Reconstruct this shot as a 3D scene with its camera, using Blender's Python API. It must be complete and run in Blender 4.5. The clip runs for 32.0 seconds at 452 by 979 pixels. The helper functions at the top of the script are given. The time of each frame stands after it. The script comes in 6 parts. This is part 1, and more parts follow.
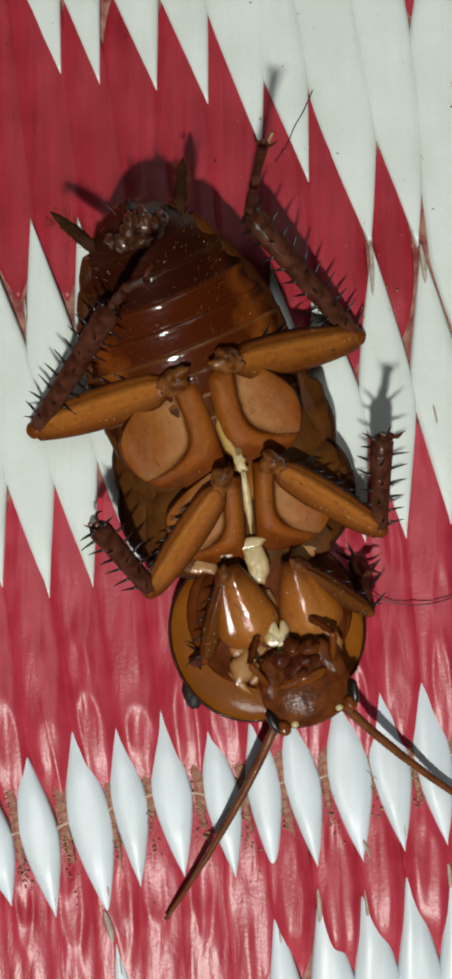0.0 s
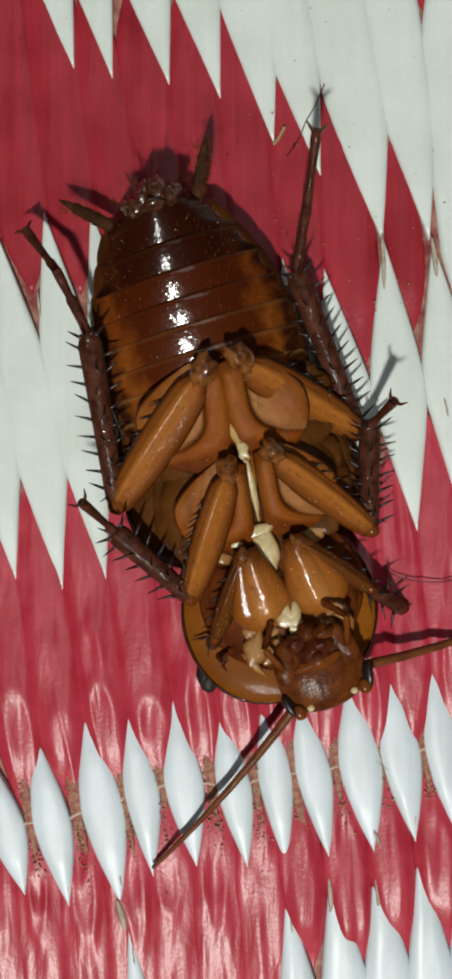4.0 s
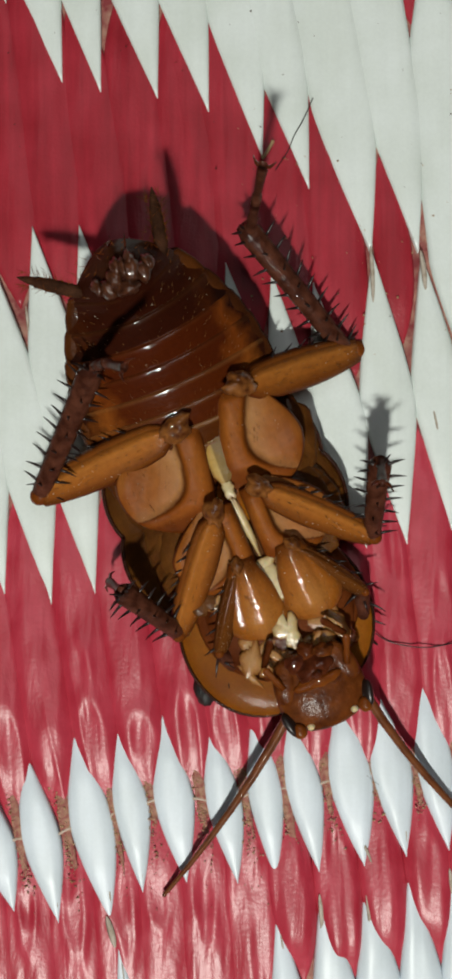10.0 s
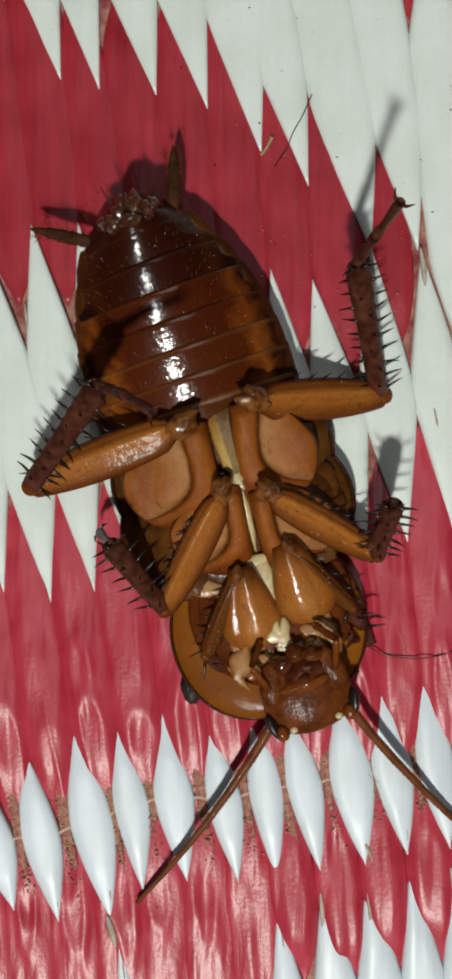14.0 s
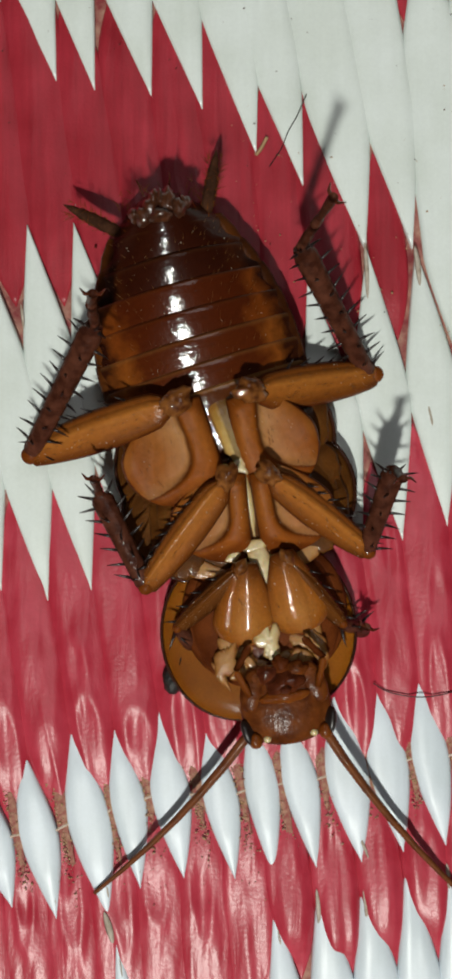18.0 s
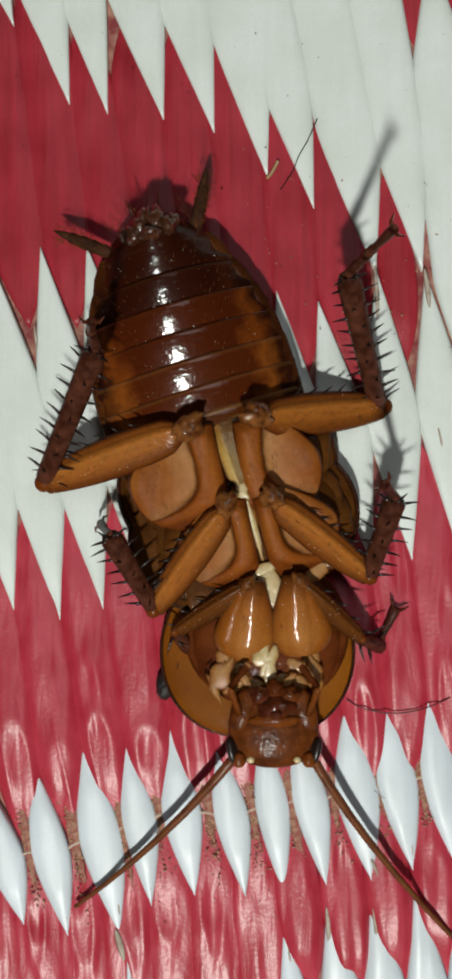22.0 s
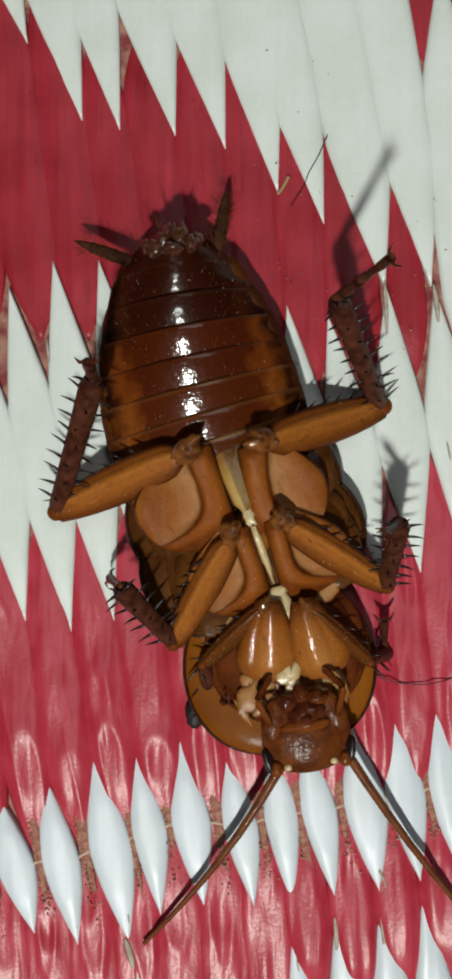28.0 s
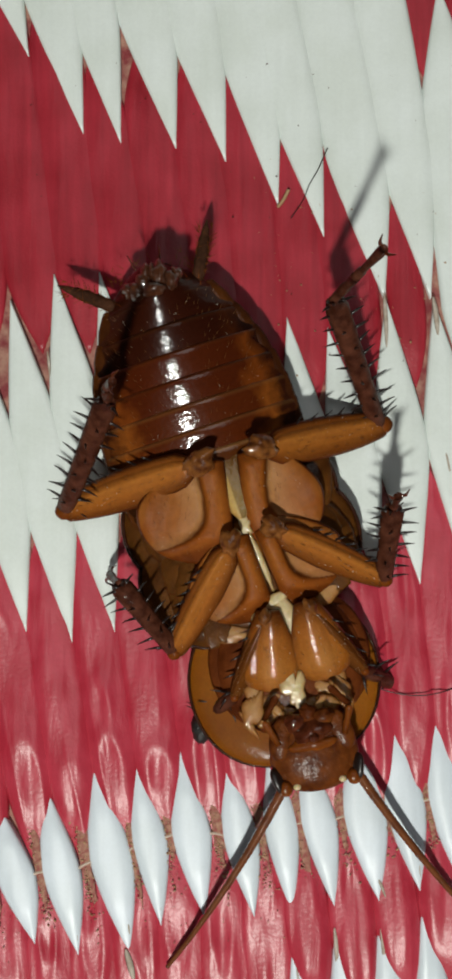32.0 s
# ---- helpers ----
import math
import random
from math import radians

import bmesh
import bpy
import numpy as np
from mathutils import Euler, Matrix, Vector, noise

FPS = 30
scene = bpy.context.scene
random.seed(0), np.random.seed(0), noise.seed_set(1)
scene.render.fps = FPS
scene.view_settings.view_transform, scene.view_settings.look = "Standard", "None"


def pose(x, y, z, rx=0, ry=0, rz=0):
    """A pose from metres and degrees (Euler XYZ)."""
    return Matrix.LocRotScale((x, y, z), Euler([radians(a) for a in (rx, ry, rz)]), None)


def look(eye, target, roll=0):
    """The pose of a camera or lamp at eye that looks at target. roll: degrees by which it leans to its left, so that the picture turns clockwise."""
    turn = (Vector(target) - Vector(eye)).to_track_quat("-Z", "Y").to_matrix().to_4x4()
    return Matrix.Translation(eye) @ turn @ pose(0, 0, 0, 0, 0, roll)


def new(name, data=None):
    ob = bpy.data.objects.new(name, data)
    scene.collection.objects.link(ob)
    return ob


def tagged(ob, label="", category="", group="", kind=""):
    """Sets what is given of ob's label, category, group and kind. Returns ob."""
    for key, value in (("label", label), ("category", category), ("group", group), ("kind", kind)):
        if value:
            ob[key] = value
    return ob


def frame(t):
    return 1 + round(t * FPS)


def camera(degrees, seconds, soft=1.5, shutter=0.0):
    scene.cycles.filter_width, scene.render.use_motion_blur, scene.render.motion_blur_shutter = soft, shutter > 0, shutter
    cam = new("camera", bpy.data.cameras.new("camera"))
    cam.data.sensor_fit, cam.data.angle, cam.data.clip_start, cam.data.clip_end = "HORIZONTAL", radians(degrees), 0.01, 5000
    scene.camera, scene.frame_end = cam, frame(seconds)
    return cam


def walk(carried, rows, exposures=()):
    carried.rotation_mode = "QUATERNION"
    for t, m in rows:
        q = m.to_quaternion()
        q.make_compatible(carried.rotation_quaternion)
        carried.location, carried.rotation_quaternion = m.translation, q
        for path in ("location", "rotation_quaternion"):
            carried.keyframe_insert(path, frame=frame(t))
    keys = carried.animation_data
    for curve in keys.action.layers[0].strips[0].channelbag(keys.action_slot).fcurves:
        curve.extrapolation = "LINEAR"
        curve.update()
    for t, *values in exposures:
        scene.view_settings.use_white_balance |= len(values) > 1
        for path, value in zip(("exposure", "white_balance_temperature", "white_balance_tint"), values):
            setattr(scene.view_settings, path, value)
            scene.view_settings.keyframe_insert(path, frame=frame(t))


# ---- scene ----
U = 0.00004  # one plan unit in metres: 0.04 mm; x to the right, y up the mat, z away from it

cam = camera(18.5, 32.0, 3.8)
CAMERA_ROWS = [
    (0, -15.4, -0.8, 2223.3, 0.018, -0.393, -0.008),
    (0.5, -17.2, -1.4, 2224.9, 0.023, -0.362, 0.029),
    (1, -16.7, -2.5, 2232.1, -0.040, -0.280, 0.003),
    (1.5, -18.5, -3.0, 2225.8, -0.086, -0.200, 0.017),
    (2, -17.4, -3.5, 2228.2, -0.226, -0.140, 0.027),
    (2.5, -18.4, -3.6, 2227.4, -0.194, -0.098, 0.036),
    (3, -17.0, -3.9, 2233.5, -0.226, -0.034, 0.026),
    (3.5, -18.0, -2.7, 2238.1, -0.244, -0.004, 0.037),
    (5.5, -27.6, -7.9, 2223.1, -0.143, -0.072, 0.012),
    (6, -29.4, -8.8, 2226.2, -0.239, -0.065, 0.045),
    (6.5, -29.4, -10.6, 2231.0, -0.264, -0.012, 0.033),
    (7, -27.8, -12.1, 2236.9, -0.214, 0.056, 0.044),
    (7.5, -24.6, -10.0, 2242.0, -0.248, 0.046, -0.010),
    (8, -21.7, -10.2, 2245.1, -0.213, 0.132, -0.005),
    (8.5, -17.0, -9.0, 2253.8, -0.135, 0.148, -0.067),
    (9, -14.4, -5.1, 2248.6, -0.117, 0.133, -0.097),
    (9.5, -11.0, -5.7, 2252.5, -0.079, 0.174, -0.102),
    (10, -4.4, 1.0, 2230.5, 0.233, -0.059, -0.093),
    (10.5, -1.5, 5.4, 2218.4, 0.345, -0.094, -0.167),
    (11, -1.1, 4.6, 2223.4, 0.433, 0.030, -0.179),
    (11.5, -0.8, 4.5, 2220.9, 0.480, 0.016, -0.224),
    (12, -1.4, 4.0, 2227.3, 0.538, 0.033, -0.242),
    (12.5, -0.8, -0.1, 2224.5, 0.442, 0.018, -0.226),
    (13, -1.4, -3.9, 2220.5, 0.297, 0.021, -0.251),
    (13.5, -0.0, -6.0, 2222.9, 0.233, 0.079, -0.245),
    (14, 0.8, -5.1, 2224.0, 0.293, 0.063, -0.223),
    (14.5, 3.1, -3.3, 2227.8, 0.264, 0.138, -0.267),
    (16.5, 14.7, -3.4, 2223.4, 0.256, 0.290, -0.363),
    (17, 14.8, -5.0, 2231.7, 0.271, 0.269, -0.360),
    (17.5, 16.1, -4.2, 2232.1, 0.184, 0.284, -0.361),
    (18, 16.2, -4.6, 2234.6, 0.225, 0.285, -0.357),
    (18.5, 16.4, -2.9, 2234.6, 0.317, 0.272, -0.377),
    (19, 15.7, 0.1, 2240.2, 0.340, 0.240, -0.416),
    (19.5, 14.0, 1.3, 2241.5, 0.355, 0.216, -0.443),
    (20, 10.6, 4.8, 2236.6, 0.386, 0.315, -0.435),
    (20.5, 8.1, 6.5, 2242.2, 0.446, 0.384, -0.427),
    (21, 5.0, 9.9, 2250.5, 0.439, 0.312, -0.361),
    (21.5, 2.8, 14.3, 2246.6, 0.453, 0.284, -0.320),
    (22, 0.2, 16.7, 2252.9, 0.517, 0.328, -0.268),
    (22.5, -1.1, 18.8, 2253.3, 0.597, 0.346, -0.224),
    (23, -1.6, 20.7, 2253.5, 0.641, 0.376, -0.201),
    (23.5, -3.6, 20.1, 2252.1, 0.537, 0.398, -0.188),
    (24, -3.6, 18.7, 2252.9, 0.428, 0.361, -0.198),
    (24.5, -7.1, 20.5, 2250.0, 0.407, 0.322, -0.156),
    (25, -9.9, 21.8, 2248.7, 0.368, 0.402, -0.163),
    (25.5, -11.9, 22.9, 2254.7, 0.480, 0.427, -0.133),
    (27.5, -6.7, 28.2, 2267.9, 0.694, 0.608, -0.116),
    (28, -5.2, 28.9, 2272.2, 0.729, 0.601, -0.103),
    (28.5, -5.3, 31.8, 2275.8, 0.737, 0.614, -0.064),
    (29, -4.1, 34.7, 2283.3, 0.847, 0.618, -0.070),
    (29.5, -3.6, 36.2, 2284.7, 0.930, 0.635, -0.085),
    (30, -3.5, 39.0, 2283.4, 1.027, 0.591, -0.072),
    (30.5, -4.2, 40.9, 2281.4, 1.101, 0.602, -0.065),
    (31, -5.8, 41.1, 2280.0, 1.125, 0.608, -0.084),
    (31.5, -7.4, 39.6, 2276.6, 1.132, 0.623, -0.054),
    (32, -8.7, 39.1, 2280.8, 0.945, 0.522, -0.077),
]
walk(cam, [(t, pose(x * U, y * U, z * U, rx, ry, rz)) for t, x, y, z, rx, ry, rz in CAMERA_ROWS])

# ---- light: one phone torch held low beside the lens, an added fill disc, and a faint dark room ----
world = bpy.data.worlds.new("world")
scene.world = world
world.use_nodes = True
world.node_tree.nodes["Background"].inputs[0].default_value = (0.75, 0.85, 1.0, 1)
world.node_tree.nodes["Background"].inputs[1].default_value = 0.16
torch_data = bpy.data.lights.new("torch_light", "AREA")
torch_data.shape, torch_data.size, torch_data.energy = "DISK", 0.020, 1.32
torch_data.color = (1.0, 1.0, 0.92)
torch = new("torch_light", torch_data)
torch.matrix_world = look((-700 * U, -4550 * U, 8700 * U), (0, 300 * U, 0))
# unseen soft disc overhead, added only to lift the dark parts
fill_data = bpy.data.lights.new("fill_light", "AREA")
fill_data.shape, fill_data.size, fill_data.energy = "DISK", 1.6, 8.6
fill = new("fill_light", fill_data)
fill.matrix_world = look((0.3, 0.6, 2.3), (0, 0, 0))


# ---- materials ----
def material(name, color, rough=0.5, spots=None, spot_scale=900.0, grain=6000.0, bump=0.15, coat=0.0, sss=0.0, lift=0.12, gloss=0.5, coat_rough=0.1, streak=0.0, mottle=0.35, ripple=0.0):
    """A surface with two scales of variation: soft patches of a second colour, and fine grain in tone and relief."""
    m = bpy.data.materials.new(name)
    m.use_nodes = True
    n, l = m.node_tree.nodes, m.node_tree.links
    b = n["Principled BSDF"]
    at = n.new("ShaderNodeTexCoord")
    big = n.new("ShaderNodeTexNoise")
    big.inputs["Scale"].default_value, big.inputs["Detail"].default_value = spot_scale, 4
    l.new(at.outputs["Object"], big.inputs["Vector"])
    ramp = n.new("ShaderNodeValToRGB")
    ramp.color_ramp.elements[0].position, ramp.color_ramp.elements[1].position = 0.35, 0.68
    ramp.color_ramp.elements[0].color = (*color, 1)
    ramp.color_ramp.elements[1].color = (*(spots or [min(1, c * (1 + lift)) for c in color]), 1)
    l.new(big.outputs["Fac"], ramp.inputs["Fac"])
    fine = n.new("ShaderNodeTexNoise")
    fine.inputs["Scale"].default_value, fine.inputs["Detail"].default_value = grain, 3
    l.new(at.outputs["Object"], fine.inputs["Vector"])
    mix = n.new("ShaderNodeMix")
    mix.data_type, mix.blend_type = "RGBA", "MULTIPLY"
    mix.inputs["Factor"].default_value = mottle
    l.new(ramp.outputs["Color"], mix.inputs["A"])
    l.new(fine.outputs["Fac"], mix.inputs["B"])
    gain = n.new("ShaderNodeMix")
    gain.data_type, gain.blend_type = "RGBA", "MULTIPLY"
    gain.inputs["Factor"].default_value = 1.0
    k = 0.99 / (1 - 0.5 * mottle)
    gain.inputs["B"].default_value = (k, k, k, 1)
    l.new(mix.outputs["Result"], gain.inputs["A"])
    l.new(gain.outputs["Result"], b.inputs["Base Color"])
    if streak:
        run = n.new("ShaderNodeMapping")
        run.inputs["Scale"].default_value = (1.0, 0.045, 1.0)
        l.new(at.outputs["Object"], run.inputs["Vector"])
        lines = n.new("ShaderNodeTexNoise")
        lines.inputs["Scale"].default_value, lines.inputs["Detail"].default_value = 2600, 3
        l.new(run.outputs["Vector"], lines.inputs["Vector"])
        tone = n.new("ShaderNodeMix")
        tone.data_type, tone.blend_type = "RGBA", "MULTIPLY"
        tone.inputs["Factor"].default_value = streak
        l.new(gain.outputs["Result"], tone.inputs["A"])
        l.new(lines.outputs["Fac"], tone.inputs["B"])
        level = n.new("ShaderNodeMix")
        level.data_type, level.blend_type = "RGBA", "MULTIPLY"
        level.inputs["Factor"].default_value = 1.0
        k = 1 / (1 - 0.5 * streak)
        level.inputs["B"].default_value = (k, k, k, 1)
        l.new(tone.outputs["Result"], level.inputs["A"])
        l.new(level.outputs["Result"], b.inputs["Base Color"])
    rr = n.new("ShaderNodeMapRange")
    rr.inputs["To Min"].default_value, rr.inputs["To Max"].default_value = max(0.05, rough - 0.1), rough + 0.12
    l.new(big.outputs["Fac"], rr.inputs["Value"])
    l.new(rr.outputs["Result"], b.inputs["Roughness"])
    bp = n.new("ShaderNodeBump")
    bp.inputs["Strength"].default_value, bp.inputs["Distance"].default_value = bump, 0.00006
    l.new(fine.outputs["Fac"], bp.inputs["Height"])
    l.new(bp.outputs["Normal"], b.inputs["Normal"])
    if ripple:
        # soft lengthwise puckers of thin film
        way = n.new("ShaderNodeMapping")
        way.inputs["Scale"].default_value = (1.0, 0.2, 1.0)
        l.new(at.outputs["Object"], way.inputs["Vector"])
        pucker = n.new("ShaderNodeTexNoise")
        pucker.inputs["Scale"].default_value, pucker.inputs["Detail"].default_value, pucker.inputs["Distortion"].default_value = 1100, 3, 0.8
        l.new(way.outputs["Vector"], pucker.inputs["Vector"])
        soft_bump = n.new("ShaderNodeBump")
        soft_bump.inputs["Strength"].default_value, soft_bump.inputs["Distance"].default_value = ripple, 0.0002
        l.new(pucker.outputs["Fac"], soft_bump.inputs["Height"])
        l.new(soft_bump.outputs["Normal"], bp.inputs["Normal"])
    b.inputs["Coat Weight"].default_value, b.inputs["Coat Roughness"].default_value = coat, coat_rough
    b.inputs["Specular IOR Level"].default_value = gloss
    l.new(bp.outputs["Normal"], b.inputs["Coat Normal"])
    if sss:
        b.inputs["Subsurface Weight"].default_value = sss
        b.inputs["Subsurface Radius"].default_value = (1.0, 0.35, 0.07)
        b.inputs["Subsurface Scale"].default_value = 0.0006
    return m


WHITE = material("white_plastic", (0.67, 0.73, 0.69), 0.42, (0.74, 0.80, 0.78), 260, 5000, 0.06, 0.35, coat_rough=0.22, streak=0.08, mottle=0.1)
COOL_WHITE = material("bluish_white_plastic", (0.62, 0.69, 0.74), 0.42, (0.69, 0.76, 0.83), 260, 5000, 0.06, 0.10, coat_rough=0.3, streak=0.15, mottle=0.08)
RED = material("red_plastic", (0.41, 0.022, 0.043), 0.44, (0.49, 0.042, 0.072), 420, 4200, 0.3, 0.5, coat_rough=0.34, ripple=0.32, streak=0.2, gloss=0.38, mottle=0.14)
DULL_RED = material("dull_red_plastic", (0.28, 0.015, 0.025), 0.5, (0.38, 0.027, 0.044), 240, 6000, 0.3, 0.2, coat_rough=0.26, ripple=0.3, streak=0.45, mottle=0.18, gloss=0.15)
BACKING = material("dirty_backing", (0.19, 0.022, 0.026), 0.75, (0.36, 0.19, 0.14), 1300, 5000, 0.7)
THREAD = material("beige_thread", (0.46, 0.34, 0.26), 0.8, (0.60, 0.50, 0.42), 1500, 8000, 0.6)
AMBER = material("amber_cuticle", (0.17, 0.044, 0.0012), 0.46, (0.30, 0.096, 0.005), 650, 6500, 0.35, 0.3, 0.22, gloss=0.05, coat_rough=0.12)
BROWN = material("brown_cuticle", (0.065, 0.01365, 0.00286), 0.5, (0.13, 0.0312, 0.0065), 700, 5000, 0.5, 0.12, gloss=0.05)
DARK = material("dark_cuticle", (0.020, 0.005, 0.002), 0.4, (0.042, 0.011, 0.004), 600, 5000, 0.8, 0.3, gloss=0.05)
BLACK = material("black_bristle", (0.012, 0.007, 0.006), 0.35)
FACE = material("russet_face", (0.115, 0.0262, 0.0034), 0.45, (0.20, 0.055, 0.0080), 700, 4500, 0.35, 0.22, 0.12, gloss=0.05)
SHIN = material("dark_shin_cuticle", (0.0375, 0.01, 0.005), 0.5, (0.09375, 0.03, 0.01625), 1400, 4000, 1.0, 0.25, gloss=0.05)
HEAD_SKIN = material("dark_russet_head", (0.062, 0.0140, 0.0030), 0.45, (0.145, 0.0385, 0.0070), 1000, 2600, 0.9, 0.16, 0.1, gloss=0.05, coat_rough=0.2)
LUMP = material("glossy_dark_tail_cuticle", (0.03, 0.009, 0.004), 0.35, (0.09, 0.028, 0.010), 1600, 1500, 1.0, 1.0, gloss=0.4, coat_rough=0.12)
KNOB = material("glossy_joint_cuticle", (0.07, 0.0175, 0.0035), 0.4, (0.235, 0.086, 0.02), 1500, 2600, 1.0, 1.0, gloss=0.1, coat_rough=0.06)
ANTENNA = material("antenna_cuticle", (0.10, 0.028, 0.008), 0.45, (0.18, 0.058, 0.018), 900, 5000, 0.6, 0.2, gloss=0.1)
DUST = material("black_grit", (0.007, 0.006, 0.006), 0.5, (0.022, 0.019, 0.017), 2500, 9000, 0.8)


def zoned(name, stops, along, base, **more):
    """Cuticle whose colour runs across the plate by stops of (place, colour), multiplied along it by stops of (place,
    tone).
    """
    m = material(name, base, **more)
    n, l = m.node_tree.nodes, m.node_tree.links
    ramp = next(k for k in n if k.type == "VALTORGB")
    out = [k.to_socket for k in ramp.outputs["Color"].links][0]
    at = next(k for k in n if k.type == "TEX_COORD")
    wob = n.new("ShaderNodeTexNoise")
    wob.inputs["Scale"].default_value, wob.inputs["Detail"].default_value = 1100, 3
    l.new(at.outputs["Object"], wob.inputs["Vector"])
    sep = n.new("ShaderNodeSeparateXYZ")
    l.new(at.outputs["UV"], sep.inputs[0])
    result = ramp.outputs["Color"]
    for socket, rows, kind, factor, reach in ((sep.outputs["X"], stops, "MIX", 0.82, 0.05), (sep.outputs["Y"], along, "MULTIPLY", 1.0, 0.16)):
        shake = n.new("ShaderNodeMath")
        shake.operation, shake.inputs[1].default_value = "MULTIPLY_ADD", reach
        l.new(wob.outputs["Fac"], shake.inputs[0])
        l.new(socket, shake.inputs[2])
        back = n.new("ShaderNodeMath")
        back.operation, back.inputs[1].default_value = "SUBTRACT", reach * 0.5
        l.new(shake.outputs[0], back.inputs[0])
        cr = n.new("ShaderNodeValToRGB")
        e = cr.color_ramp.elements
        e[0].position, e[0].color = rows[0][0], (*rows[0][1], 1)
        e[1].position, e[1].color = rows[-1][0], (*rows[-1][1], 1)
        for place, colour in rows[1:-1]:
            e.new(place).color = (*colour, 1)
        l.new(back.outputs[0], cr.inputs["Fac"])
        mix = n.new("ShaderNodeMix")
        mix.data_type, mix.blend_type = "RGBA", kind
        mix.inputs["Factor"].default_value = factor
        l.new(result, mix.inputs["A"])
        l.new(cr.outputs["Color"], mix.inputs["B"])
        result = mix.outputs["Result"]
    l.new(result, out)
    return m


EVEN = [(0.0, (1, 1, 1)), (1.0, (1, 1, 1))]
# the dark stop at 0.49 paints shade into the fold beside the ridge
COXA = zoned("two_tone_cuticle_shaded_fold", [(0.0, (0.1540, 0.0371, 0.0047)), (0.2, (0.2827, 0.0865, 0.0134)), (0.42, (0.2244, 0.0617, 0.0081)), (0.49, (0.1001, 0.0246, 0.0040)), (0.52, (0.3740, 0.1925, 0.0770)), (0.58, (0.3410, 0.1562, 0.0528)), (0.69, (0.2728, 0.0935, 0.0171)), (0.85, (0.2002, 0.0572, 0.0083)), (0.94, (0.2783, 0.1012, 0.0220)), (1.0, (0.1573, 0.0396, 0.0055))],
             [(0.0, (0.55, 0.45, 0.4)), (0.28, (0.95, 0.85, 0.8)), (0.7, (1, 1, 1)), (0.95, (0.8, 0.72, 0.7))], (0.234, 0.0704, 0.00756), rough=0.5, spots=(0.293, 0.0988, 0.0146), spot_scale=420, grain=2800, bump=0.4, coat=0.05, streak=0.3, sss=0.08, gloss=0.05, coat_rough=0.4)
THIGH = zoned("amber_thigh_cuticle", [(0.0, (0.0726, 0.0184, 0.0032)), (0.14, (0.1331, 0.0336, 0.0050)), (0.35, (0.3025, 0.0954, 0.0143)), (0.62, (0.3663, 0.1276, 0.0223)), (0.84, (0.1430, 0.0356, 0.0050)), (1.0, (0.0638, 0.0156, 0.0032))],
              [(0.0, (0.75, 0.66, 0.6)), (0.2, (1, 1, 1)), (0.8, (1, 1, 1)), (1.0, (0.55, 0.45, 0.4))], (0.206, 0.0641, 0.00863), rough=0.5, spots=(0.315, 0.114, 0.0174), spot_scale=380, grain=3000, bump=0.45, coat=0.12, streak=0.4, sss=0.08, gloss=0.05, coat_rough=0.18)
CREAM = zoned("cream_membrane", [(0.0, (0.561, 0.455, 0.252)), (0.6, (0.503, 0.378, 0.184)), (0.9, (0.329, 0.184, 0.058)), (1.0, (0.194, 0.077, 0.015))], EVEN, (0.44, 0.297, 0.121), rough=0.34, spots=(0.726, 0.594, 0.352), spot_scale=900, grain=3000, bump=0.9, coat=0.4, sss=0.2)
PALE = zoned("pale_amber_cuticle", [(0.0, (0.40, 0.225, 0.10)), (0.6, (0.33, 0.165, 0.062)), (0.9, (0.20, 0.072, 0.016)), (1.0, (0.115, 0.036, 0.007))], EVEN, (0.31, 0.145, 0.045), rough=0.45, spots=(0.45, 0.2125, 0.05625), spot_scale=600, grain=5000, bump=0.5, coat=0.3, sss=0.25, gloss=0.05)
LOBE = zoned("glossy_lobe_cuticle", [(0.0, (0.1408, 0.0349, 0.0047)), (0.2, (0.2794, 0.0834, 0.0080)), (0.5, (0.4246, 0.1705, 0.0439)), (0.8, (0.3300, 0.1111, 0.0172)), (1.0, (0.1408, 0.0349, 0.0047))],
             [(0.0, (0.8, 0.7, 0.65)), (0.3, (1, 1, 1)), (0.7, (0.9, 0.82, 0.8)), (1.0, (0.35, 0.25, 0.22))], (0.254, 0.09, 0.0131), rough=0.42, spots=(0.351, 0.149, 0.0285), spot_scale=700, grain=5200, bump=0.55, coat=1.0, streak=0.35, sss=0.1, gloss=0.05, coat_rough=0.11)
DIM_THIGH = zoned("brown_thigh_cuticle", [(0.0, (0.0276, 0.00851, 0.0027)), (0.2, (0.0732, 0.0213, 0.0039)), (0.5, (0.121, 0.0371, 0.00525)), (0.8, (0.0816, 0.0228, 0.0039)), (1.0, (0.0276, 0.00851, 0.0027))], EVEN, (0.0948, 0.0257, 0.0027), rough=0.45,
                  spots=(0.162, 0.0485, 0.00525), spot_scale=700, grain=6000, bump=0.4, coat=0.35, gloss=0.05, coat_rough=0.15)
